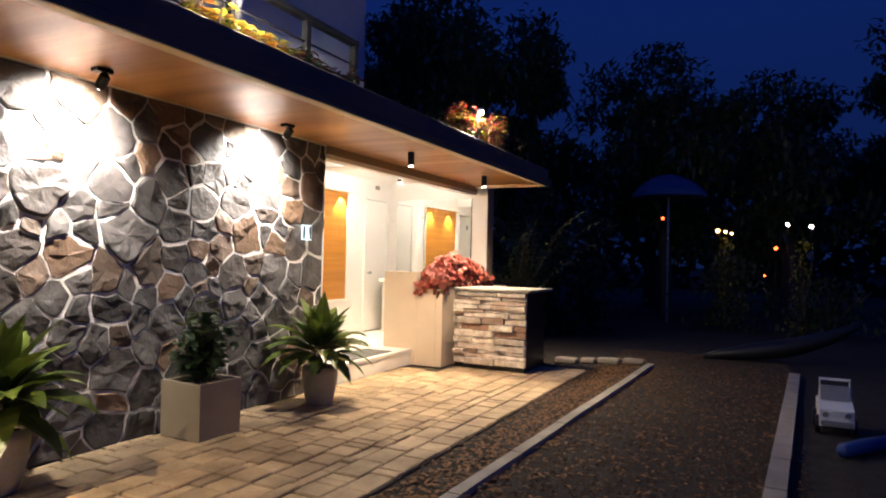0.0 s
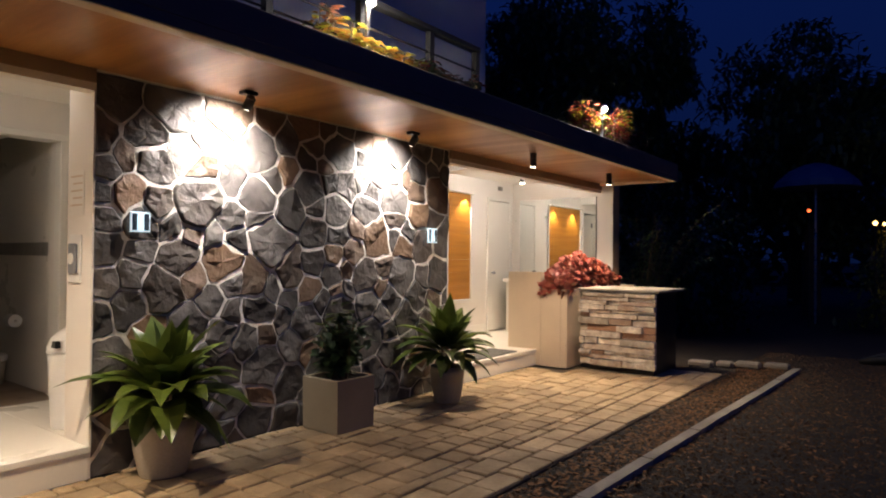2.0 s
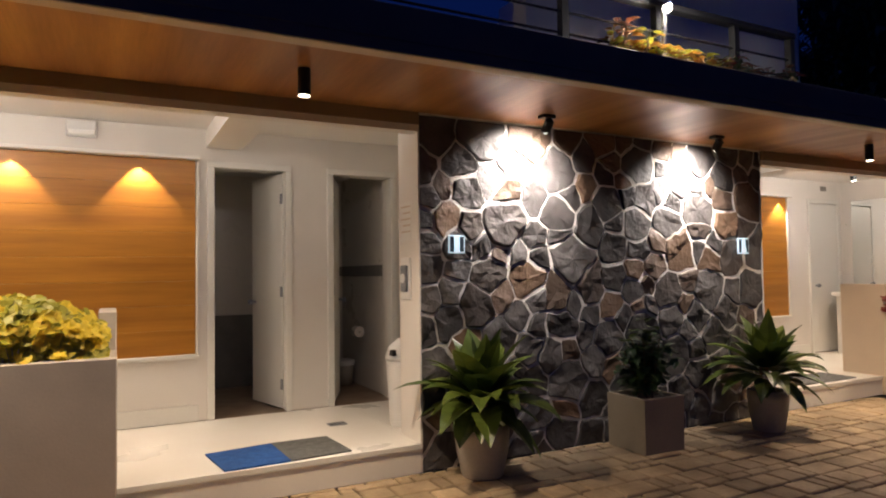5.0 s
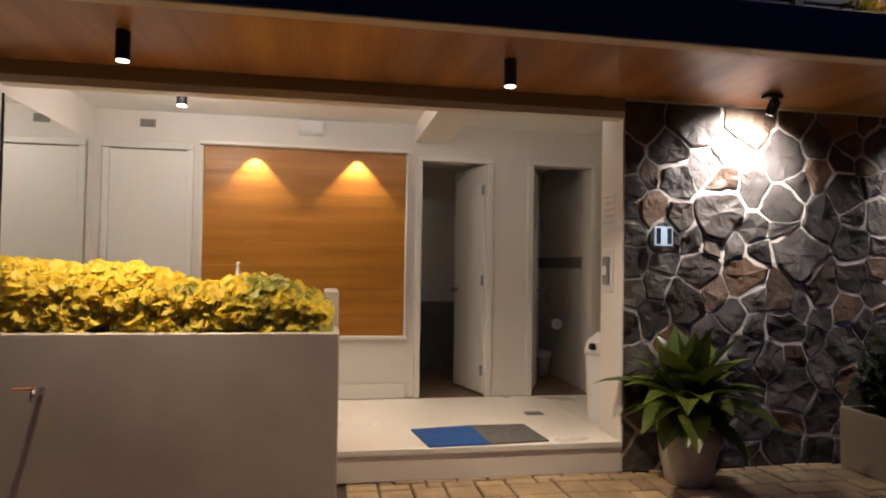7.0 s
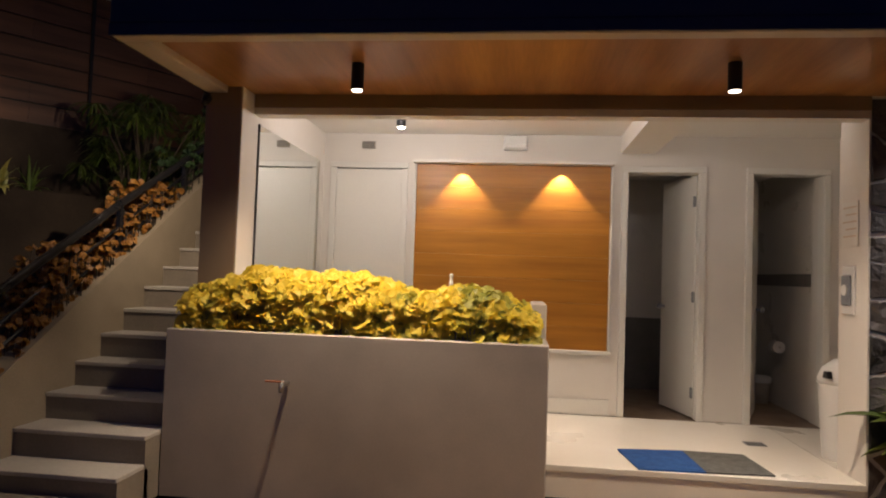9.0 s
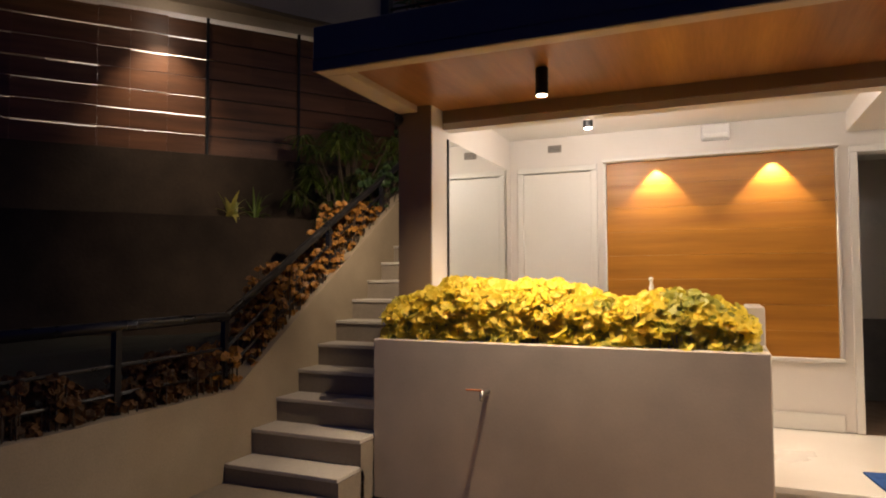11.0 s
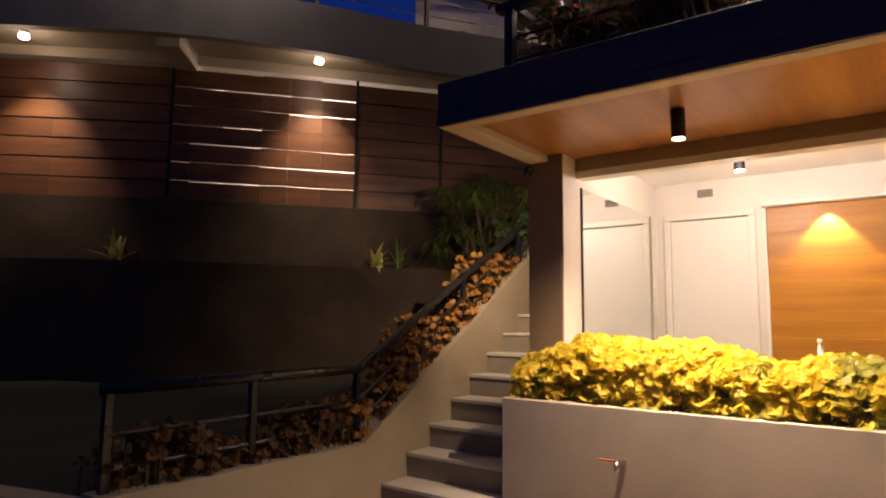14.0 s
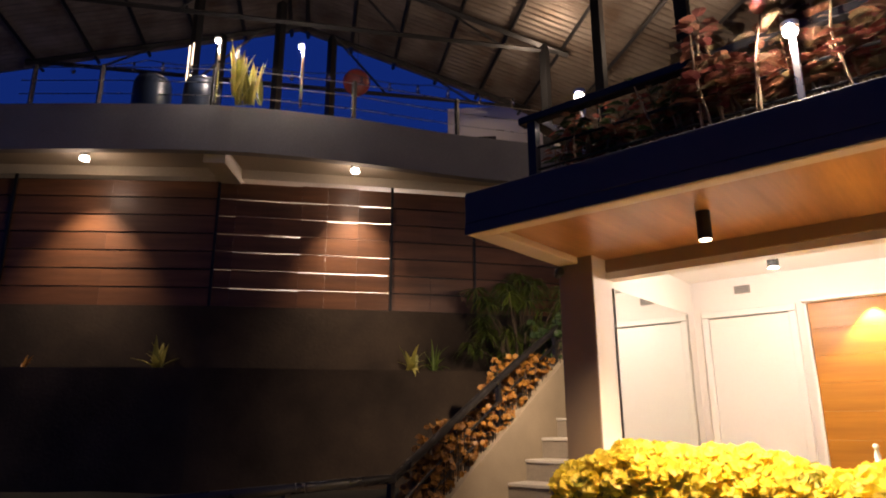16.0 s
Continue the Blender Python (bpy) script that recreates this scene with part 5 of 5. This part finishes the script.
# ---- deck edge over the washrooms: railing, plants ----
dk = thing("deck_railing", (0, -0.9, 2.68), "black steel deck railing with thin wires", "railing")
for x in (-3.72, -2.0, -0.9, 0.522, 1.285, 2.036, 2.65):
    part("post", Geo().box(x - 0.025, x + 0.025, -1.025, -0.975, 2.68, 3.085), M_BLACK, dk)
part("top_rail", Geo().box(-3.80, 2.68, -1.035, -0.965, 3.085, 3.13, 0.005), M_BLACK, dk)
for z in (2.80, 2.93):
    part("wire", Geo().tube([(-3.72, -1.0, z), (2.65, -1.0, z)], 0.008, 6), M_BLACK, dk)
part("side_rail", Geo().box(-3.755, -3.685, -0.96, 2.6, 3.085, 3.13, 0.005), M_BLACK, dk)
for y in (0.2, 1.4, 2.6):
    part("post", Geo().box(-3.745, -3.695, y - 0.025, y + 0.025, 2.68, 3.085), M_BLACK, dk)
part("brace", Geo().tube([(-3.72, -0.95, 2.72), (-3.72, 0.18, 3.05)], 0.012, 6), M_BLACK, dk)


def coleus(name, label, x0, x1, y0, y1, z0, h, n, m1, m2, seed, leaf_r=0.055):
    """Leggy stems with pairs of pointed leaves."""
    rng = random.Random(seed)
    t = thing(name, ((x0 + x1) / 2, (y0 + y1) / 2, z0), label, "plants", "deck plants")
    gs, ga, gb = Geo(), Geo(), Geo()
    for i in range(n):
        x, y = rng.uniform(x0, x1), rng.uniform(y0, y1)
        hh = h * rng.uniform(0.45, 1.0)
        lean = Vector((rng.gauss(0, 0.16), rng.gauss(0, 0.12) - 0.05, 1)).normalized()
        b = Vector((x, y, z0))
        mid = b + lean * hh * 0.55 + Vector((rng.gauss(0, 0.03), rng.gauss(0, 0.03), 0))
        tip = b + lean * hh
        gs.tube([tuple(b), tuple(mid), tuple(tip)], [0.008, 0.006, 0.004], 5)
        for j in range(rng.randint(9, 15)):
            f = rng.uniform(0.35, 1.02)
            p = b.lerp(tip, f)
            a = rng.uniform(0, 6.28)
            d = Vector((math.cos(a), math.sin(a), rng.uniform(-0.1, 0.5)))
            (ga if rng.random() < 0.55 else gb).leaf(p + d * 0.03, d, leaf_r * rng.uniform(1.4, 2.3), leaf_r * rng.uniform(0.9, 1.4), 0.5, 3, 0.25)
    part("stalk", gs, M_STEM, t)
    part("foliage", ga, m1, t)
    part("foliage", gb, m2, t)
    return t

coleus("deck_coleus", "leggy wine and green coleus along the deck edge", -2.85, -1.2, -1.02, -0.72, 2.68, 0.66, 150, L_WINE, L_DUSK, 101, 0.055)
coleus("deck_coleus", "dark wine coleus and foliage at the deck's corner", -3.6, -2.75, -0.98, -0.55, 2.68, 0.50, 80, L_WINE, L_DEEP, 102, 0.038)
coleus("deck_flowers", "small yellowish and red plants beside a deck lamp", 0.80, 1.75, -1.14, -0.85, 2.68, 0.16, 30, L_OLIVE, L_ORANGE, 103, 0.04)
coleus("deck_flowers", "taller reddish plant beside a deck lamp", 0.95, 1.10, -1.0, -0.9, 2.68, 0.34, 5, L_WINE, L_ORANGE, 104, 0.04)
coleus("deck_flowers", "dim low plants along the deck edge", 1.75, 2.7, -1.1, -0.85, 2.68, 0.20, 26, L_WINE, L_DEEP, 105, 0.04)
coleus("deck_flowers", "red and yellow coleus glowing round a deck lamp", 4.75, 5.6, -1.14, -0.75, 2.68, 0.46, 60, L_RED, L_OLIVE, 106, 0.05)
coleus("deck_flowers", "dark trailing foliage at the deck's far corner", 5.6, 6.6, -1.1, -0.6, 2.68, 0.35, 40, L_WINE, L_DEEP, 107, 0.05)

# ---- palms and undergrowth beyond the second planter ----
def palm(x, y, z, n, ln, seed, label):
    rng = random.Random(seed)
    t = thing("areca_palm", (x, y, z), label, "palm", "palms")
    gs, g = Geo(), Geo()
    for i in range(n):
        a = rng.uniform(0, 6.28)
        tilt = rng.uniform(0.03, 0.26)
        p = Vector((x + rng.gauss(0, 0.08), y + rng.gauss(0, 0.08), z))
        d = Vector((math.cos(a) * math.sin(tilt), math.sin(a) * math.sin(tilt), math.cos(tilt)))
        pts, L = [p.copy()], ln * rng.uniform(0.7, 1.1)
        for k in range(9):
            d = (d + Vector((math.cos(a) * 0.045, math.sin(a) * 0.045, -0.015 - 0.024 * k))).normalized()
            p = p + d * L / 9
            pts.append(p.copy())
        gs.tube([tuple(q) for q in pts], [0.012 - 0.001 * k for k in range(10)], 5)
        side = d.cross(Vector((0, 0, 1))).normalized()
        for k in range(3, 10):
            for f in (0.0, 0.5):
                q = pts[k - 1].lerp(pts[k], f)
                ax = (pts[k] - pts[k - 1]).normalized()
                for s in (-1, 1):
                    dd = (side * s + ax * 0.7 + Vector((0, 0, 0.15))).normalized()
                    g.leaf(q, dd, 0.30 * (1 - abs(k - 6) * 0.08), 0.028, 0.8, 3, 0.2)
    part("stalk", gs, M_STEM, t)
    part("foliage", g, L_PALM, t)
    return t

palm(8.55, -0.30, 0, 26, 2.5, 201, "arching green areca palm catching the lamp light")
palm(9.9, -0.25, 0, 18, 2.6, 202, "taller green areca palm in half shadow")
palm(8.9, 0.9, 0.0, 10, 2.6, 204, "tall areca palm close behind the washrooms")


def thicket(name, label, spots, n, size, m, seed):
    rng = random.Random(seed)
    t = thing(name, (spots[0][0], spots[0][1], 0), label, "shrub", "thicket")
    g, gs = Geo(), Geo()
    for x, y, h, r in spots:
        for k in range(5):
            a = rng.uniform(0, 6.28)
            gs.tube([(x, y, 0), (x + 0.3 * r * math.cos(a), y + 0.3 * r * math.sin(a), h * 0.45), (x + 0.7 * r * math.cos(a), y + 0.7 * r * math.sin(a), h * 0.85)], [0.03, 0.02, 0.008], 5)
        for k in range(n):
            a, rr, f = rng.uniform(0, 6.28), r * rng.random() ** 0.5, rng.uniform(0.03, 1)
            w = rr * (1 - 0.55 * f * f) * (0.8 + 0.3 * math.sin(3 * a + x) + 0.2 * math.sin(9 * f + a))
            g.leaf((x + w * math.cos(a), y + w * math.sin(a), h * f), rand_dir(0.2), size * rng.uniform(0.6, 1.3), size * 0.5, 0.5, 2, 0.2)
    part("branchwork", gs, M_BARK, t)
    part("foliage", g, m, t)
    return t

random.seed(77)
thicket("shrub", "dark dense shrubs at the end of the drive", [(8.9, 1.0, 2.2, 0.7)], 800, 0.16, L_DEEP, 211)
thicket("shrub", "dark dense shrubs at the end of the drive", [(10.2, -0.4, 2.5, 0.9)], 900, 0.17, L_DEEP, 212)
thicket("shrub", "dark dense shrubs at the end of the drive", [(11.2, -0.9, 2.3, 0.9)], 900, 0.17, L_DEEP, 213)
thicket("shrub", "dark dense shrubs at the end of the drive", [(12.5, 0.8, 3.0, 1.2)], 900, 0.18, L_TREE, 214)
thicket("shrub", "low dark shrubs beyond the drive", [(13.5, -3.4, 1.5, 1.0)], 700, 0.17, L_TREE, 215)
thicket("shrub", "low dark shrubs beyond the drive", [(13.0, -5.2, 1.1, 1.0)], 600, 0.17, L_TREE, 216)


# ---- trees against the dusk sky ----
def tree(x, y, h, r, seed, n=5200, size=0.5):
    rng = random.Random(seed)
    t = thing("tree", (x, y, 0), "tall dark tree with an open leafy crown against the dusk sky", "tree", "trees")
    gs, g = Geo(), Geo()
    top = Vector((x + rng.gauss(0, 0.3), y + rng.gauss(0, 0.3), h * 0.75))
    gs.tube([(x, y, 0), (x + 0.1, y, h * 0.3), tuple(top)], [0.22, 0.17, 0.06], 9)
    clumps = []
    for k in range(17):
        f = rng.uniform(0.28, 0.98)
        a = rng.uniform(0, 6.28)
        b = Vector((x, y, 0)).lerp(top, f)
        rr = r * rng.uniform(0.35, 1.0) * (1.1 - 0.5 * f)
        e = b + Vector((math.cos(a) * rr, math.sin(a) * rr, rr * rng.uniform(0.15, 0.7)))
        gs.tube([tuple(b), tuple(b.lerp(e, 0.5) + Vector((0, 0, 0.15))), tuple(e)], [0.07, 0.045, 0.015], 6)
        clumps.append((e, rng.uniform(0.5, 1.15)))
        clumps.append((b.lerp(e, 0.6), rng.uniform(0.35, 0.8)))
    clumps.append((top + Vector((0, 0, h * 0.12)), 1.0))
    for k in range(n):
        c, cr = rng.choice(clumps)
        d = rand_dir()
        p = c + d * cr * rng.random() ** 0.45
        p.z = c.z + (p.z - c.z) * 0.75
        g.leaf(p, rand_dir(-0.2), size * rng.uniform(0.6, 1.3), size * 0.45, 0.4, 2, 0.2)
    part("trunk", gs, M_BARK, t)
    part("crown", g, L_TREE, t)
    return t

random.seed(78)
for i, (x, y, h, r) in enumerate(((15.0, 4.6, 9.5, 2.6), (17.5, 2.2, 8.8, 2.5), (20.5, -0.6, 8.6, 2.8), (21.5, -4.2, 7.6, 2.4), (20.0, -7.6, 8.2, 2.4), (12.2, 7.0, 9.5, 2.6), (13.5, 2.8, 7.6, 2.2), (16.5, -1.6, 6.6, 2.2), (18.0, 4.8, 9.6, 2.8), (17.5, -4.6, 6.0, 2.0), (18.5, 7.5, 10.5, 3.0), (23.5, -10.5, 7.0, 2.6))):
    tree(x, y, h * 1.1, r * 1.15, 300 + i, 9500, 0.27)

rng = random.Random(400)
g = Geo()
for k in range(5200):
    y = rng.uniform(-34, 40)
    hh = 6.0 + 1.5 * math.sin(y * 0.33) + 1.1 * math.sin(y * 0.9 + 1)
    x = 40 - 0.008 * y * y + rng.gauss(0, 1.2)
    g.leaf((x, y, rng.uniform(0.0, 1.0) ** 1.1 * hh), rand_dir(), rng.uniform(0.7, 1.5), 0.75, 0.4, 2, 0.2)
solid("far_woods", g, L_TREE, "dark line of woods beyond the grounds", "woods", "stuff")

# far lamps among the trees
for x, y, z, m, r in ((13.07, -2.02, 2.37, E_FARR, 0.035), (13.2, -3.13, 2.1, E_FARW, 0.045), (13.41, -3.27, 2.09, E_FARW, 0.035), (13.32, -3.4, 2.05, E_FARW, 0.03), (13.22, -4.45, 2.23, E_WHITE, 0.035), (13.2, -4.87, 2.18, E_WHITE, 0.035), (13.24, -4.24, 1.74, E_FARR, 0.04), (13.25, -4.04, 1.17, E_FARR, 0.025)):
    d = thing("far_lamp", (x, y, 0), "small distant lamp on a thin post", "lamp", "far lamps")
    part("post", Geo().tube([(x, y, 0), (x, y, z - r)], 0.012, 6), M_BLACK, d)
    part("globe", Geo().lathe([(r * 0.3, -r), (r * 0.85, -r * 0.5), (r, 0), (r * 0.85, r * 0.5), (r * 0.2, r)], (x, y, z), 10), m, d, "glowing globe", True)
for x, y in ((13.0, -4.72), (13.3, -3.3)):
    t = thicket("shrub", "distant flowering shrub lit by lamps", [(x, y, 1.95, 0.4)], 220, 0.10, L_OLIVE, 420 + int(x))

# blue parasol, upturned boat, rolled tarpaulin, toy car
d = thing("parasol", (14.1, -2.0, 0), "closed-topped round blue canvas parasol, dim in the dark", "parasol")
part("pole", Geo().tube([(14.1, -2.0, 0), (14.1, -2.0, 3.4)], 0.025, 8), M_STEEL, d)
part("canopy", Geo().lathe([(0.86, 2.92), (0.80, 3.05), (0.55, 3.28), (0.25, 3.42), (0.02, 3.47)], (14.1, -2.0, 0), 12), M_BLUE, d)
for k in range(8):
    a = k * math.pi / 4
    part("rib", Geo().tube([(14.1, -2.0, 3.3), (14.1 + 0.8 * math.cos(a), -2.0 + 0.8 * math.sin(a), 2.95)], 0.008, 5), M_STEEL, d)
d = thing("kayak", (8.6, -4.3, 0), "dark blue kayak leaning beside the drive", "kayak")
pts, rad = [], []
for k in range(11):
    f = k / 10
    pts.append((8.6 + 0.15 * f, -3.25 - 2.0 * f, 0.11 * math.sin(math.pi * f) ** 0.7 - 0.01 + 0.6 * f * f * f))
    rad.append(0.02 + 0.11 * math.sin(math.pi * min(max(f, 0.02), 0.98)) ** 0.7)
part("hull", Geo().tube(pts, rad, 14), M_BLACK, d, smooth=True)
part("gunwale", Geo().tube([(x - 0.02, y, z + r * 0.98) for (x, y, z), r in zip(pts, rad)], 0.012, 6), M_BARREL, d, "blue rim")
d = thing("rolled_tarpaulin", (3.95, -4.72, 0), "short roll of blue tarpaulin lying on the ground", "tarpaulin")
part("roll", Geo().tube([(3.70, -4.55, 0.03), (3.73, -4.58, 0.03), (3.95, -4.74, 0.035), (4.3, -5.0, 0.03)], [0.02, 0.05, 0.055, 0.05], 12), M_BLUE, d, smooth=True)
tc = thing("toy_car", (4.5, -4.6, -0.03), "small white plastic ride-on toy car parked by the kerb", "toy car")
cx, cy, CS = 4.44, -4.60, 0.88
def car_part(name, geo, m, label=""):
    geo.v = [(cx + (x - cx) * CS, cy + (y - cy) * CS, -0.03 + (z + 0.025) * CS * 1.12) for x, y, z in geo.v]
    return part(name, geo, m, tc, label)
car_part("body", Geo().prism([(cx, 0.05), (cx + 0.52, 0.05), (cx + 0.52, 0.22), (cx + 0.20, 0.24), (cx, 0.19)], 1, cy - 0.14, cy + 0.14), M_WHITE)
car_part("windscreen", Geo().prism([(cx + 0.17, 0.241), (cx + 0.19, 0.241), (cx + 0.25, 0.36), (cx + 0.23, 0.36)], 1, cy - 0.12, cy + 0.12), M_GREYP, "grey windscreen")
car_part("roll_bar", Geo().tube([(cx + 0.26, cy - 0.125, 0.23), (cx + 0.27, cy - 0.125, 0.41), (cx + 0.27, cy + 0.125, 0.41), (cx + 0.26, cy + 0.125, 0.23)], 0.014, 8), M_WHITE)
car_part("bumper", Geo().box(cx - 0.03, cx - 0.001, cy - 0.13, cy + 0.13, 0.06, 0.10, 0.006), M_GREYP)
for yy in (-0.09, 0.09):
    car_part("headlight", Geo().tube([(cx - 0.001, cy + yy, 0.15), (cx - 0.012, cy + yy, 0.15)], 0.025, 12), M_STEEL)
for xx in (0.1, 0.42):
    for yy in (-0.15, 0.15):
        car_part("wheel", Geo().tube([(cx + xx, cy + yy - 0.02, 0.05), (cx + xx, cy + yy + 0.02, 0.05)], 0.075, 14), M_BLACK)

# rough edging stones past the counter
es = thing("stone_edging", (7.0, -1.9, 0), "short row of low rough brown edging stones", "edging")
rng = random.Random(500)
y = -1.50
while y > -2.4:
    w = rng.uniform(0.16, 0.34)
    xx = 6.82 + 0.62 * (-1.50 - y) + rng.uniform(-0.02, 0.02)
    part("stone", Geo().box(xx, xx + 0.16, y - w + 0.01, y, -0.03, rng.uniform(0.03, 0.07), 0.02), M_STEP, es)
    y -= w

# ---- loose gravel and leaf litter ----
def chips(name, label, n, x0, x1, y0, y1, z, s0, s1, m, seed):
    rng = random.Random(seed)
    g = Geo()
    for k in range(n):
        x, y, s = rng.uniform(x0, x1), rng.uniform(y0, y1), rng.uniform(s0, s1)
        if y < -3.2 and x < x0 + abs(rng.gauss(0, 0.9)):
            continue
        a = rng.uniform(0, 6.28)
        v = []
        for j in range(3):
            b = a + j * 2.09 + rng.uniform(-0.4, 0.4)
            v.append((x + s * math.cos(b), y + s * math.sin(b), z))
        v.append((x + rng.uniform(-0.3, 0.3) * s, y + rng.uniform(-0.3, 0.3) * s, z + s * rng.uniform(0.5, 0.9)))
        g.add(v, [(0, 1, 3), (1, 2, 3), (2, 0, 3)])
    return solid(name, g, m, label, "gravel", "stuff")

chips("gravel", "loose brown gravel on the drive", 15000, 0.5, 9.0, -4.35, -2.06, -0.031, 0.008, 0.022, M_GRAVEL, 601)
chips("gravel", "loose brown gravel near the stairs", 3500, -4.9, 0.5, -3.2, -2.06, -0.031, 0.008, 0.02, M_GRAVEL, 602)
rng = random.Random(603)
g = Geo()
for k in range(3600):
    x, y = rng.uniform(0.6, 8.0) - abs(rng.gauss(0, 0.5)), (rng.gauss(-2.36, 0.15) if rng.random() < 0.6 else rng.uniform(-4.3, -2.1))
    a = rng.uniform(0, 6.28)
    g.leaf((x, y, -0.02 + rng.random() * 0.015), (math.cos(a), math.sin(a), rng.uniform(-0.05, 0.3)), rng.uniform(0.03, 0.07), 0.025, 0.3, 2, 0.3)
solid("leaf_litter", g, L_LITTER, "dry fallen leaves along the drive", "leaves", "stuff")

# ---- pavers, each its own piece ----
rng = random.Random(700)
paver_mesh = {}
def paver(w, h):
    key = (round(w, 3), round(h, 3))
    if key not in paver_mesh:
        me = Geo().box(0, w - 0.013, 0, h - 0.013, -0.05, 0.0, 0.008).mesh("paver")
        me.materials.append(M_PAVER)
        paver_mesh[key] = me
    return paver_mesh[key]
y, row, count, rest = -2.05, 0, 0, Geo()
while y < -0.03:
    h = min((0.20, 0.20, 0.10)[row % 3] if row % 3 else 0.20, -y - 0.002)
    x = -4.0 + rng.choice((0.0, 0.1, 0.2)) - 0.2
    while x < 6.33:
        w = rng.choice((0.1, 0.2, 0.2, 0.3)) if h > 0.15 else rng.choice((0.2, 0.2, 0.1, 0.3))
        x0, w0 = max(x, -4.04), w - max(0, -4.04 - x)
        w0 = min(w0, 6.36 - x0)
        blocked = (x0 < -1.87 and y + h > -0.56) or (x0 + w0 > 5.45 and y + h > -0.48)
        if w0 > 0.05 and not blocked:
            dz = rng.uniform(-0.009, 0.003)
            if -1.0 < x0 < 4.2 and count < 300:
                ob = new("paver", paver(w0, h))
                ob.parent, ob.location = pavement, (x0, y, dz)
                count += 1
            else:
                rest.box(x0, x0 + w0 - 0.013, y, y + h - 0.013, -0.05, dz, 0.008)
        x += w
    y += h
    row += 1
ob = part("pavers", rest, M_PAVER, pavement)
ob["kind"] = "stuff"

# ---- rubble stones of the feature wall, each its own piece ----
rng = random.Random(823)
W, H = XS - 0.02, 2.475
seeds = []
for need, tries in ((0.33, 34), (0.25, 160), (0.19, 900), (0.14, 2200), (0.10, 900)):
    for k in range(tries):
        p = (rng.uniform(0, W), rng.uniform(0, H))
        if all(math.hypot((p[0] - q[0]) * 0.9, (p[1] - q[1]) * 1.1) > (need + q[2]) * 0.5 for q in seeds):
            seeds.append((p[0], p[1], need))
def waver(x, z):
    """Joints wander: the whole net is bent by one field."""
    dx = 0.050 * noise.noise((x * 4.2, z * 4.2, 3.0)) + 0.016 * noise.noise((x * 13, z * 13, 8.0))
    dz = 0.050 * noise.noise((x * 4.2, z * 4.2, 17.0)) + 0.016 * noise.noise((x * 13, z * 13, 29.0))
    e = min(1.0, min(x, W - x, z, H - z) / 0.08)
    return x + dx * max(e, 0), z + dz * max(e, 0)
def clip(poly, nx, ny, c):
    out = []
    for i in range(len(poly)):
        a, b = poly[i], poly[(i + 1) % len(poly)]
        da, db = a[0] * nx + a[1] * ny - c, b[0] * nx + b[1] * ny - c
        if da <= 0:
            out.append(a)
        if da * db < 0:
            f = da / (da - db)
            out.append((a[0] + (b[0] - a[0]) * f, a[1] + (b[1] - a[1]) * f))
    return out
for i, s in enumerate(seeds):
    poly = [(0.0, 0.0), (W, 0.0), (W, H), (0.0, H)]
    for j, q in enumerate(seeds):
        if j != i and abs(q[0] - s[0]) < 1.0 and abs(q[1] - s[1]) < 1.0:
            nx, ny = q[0] - s[0], q[1] - s[1]
            L = math.hypot(nx, ny)
            # the joint lies nearer the smaller stone
            t = 0.5 * L + (s[2] ** 2 - q[2] ** 2) * 0.11 / L
            nx, ny = nx / L, ny / L
            mx, my = s[0] + nx * t, s[1] + ny * t
            joint = random.Random(min(i, j) * 997 + max(i, j)).choice((0.0035, 0.0055, 0.0075, 0.010, 0.013))
            poly = clip(poly, nx, ny, mx * nx + my * ny - joint)
            if len(poly) < 3:
                break
    if len(poly) < 3:
        continue
    ring = []
    n = len(poly)
    for k in range(n):
        a, b = Vector(poly[k]), Vector(poly[(k + 1) % n])
        length = (b - a).length
        if length < 0.012:
            continue
        steps = max(1, int(length / 0.045))
        cut = min(0.2, 0.007 / length)
        for q in range(steps + 1):
            p = a.lerp(b, cut + (1 - 2 * cut) * q / steps)
            ring.append(waver(p.x, p.y))
    if len(ring) < 4:
        continue
    cx = sum(p[0] for p in ring) / len(ring)
    cz = sum(p[1] for p in ring) / len(ring)
    m = len(ring)
    proud = rng.uniform(0.014, 0.036)
    tx, tz = rng.gauss(0, 0.05), rng.gauss(0, 0.05)
    vs = []
    for sc, dep in ((1.0, 0.004), (0.975, -proud * 0.75), (0.88, -proud), (0.45, -proud)):
        for p in ring:
            x, z = cx + (p[0] - cx) * sc, cz + (p[1] - cz) * sc
            d = dep + (0 if dep > 0 else tx * (x - cx) + tz * (z - cz) + 0.022 * noise.noise((x * 8, z * 8, i * 3.7)) + 0.010 * noise.noise((x * 22, z * 22, i * 1.3)))
            vs.append((0.01 + x, d if dep > 0 else min(d, -0.0165), z))
    vs.append((0.01 + cx, min(-proud + 0.022 * noise.noise((cx * 8, cz * 8, i * 3.7)), -0.0175), cz))
    fs = [(a * m + k, a * m + (k + 1) % m, (a + 1) * m + (k + 1) % m, (a + 1) * m + k) for a in range(3) for k in range(m)]
    fs += [(3 * m + k, 3 * m + (k + 1) % m, 4 * m) for k in range(m)]
    part("stone", Geo().add(vs, fs), M_STONE, stone_wall)
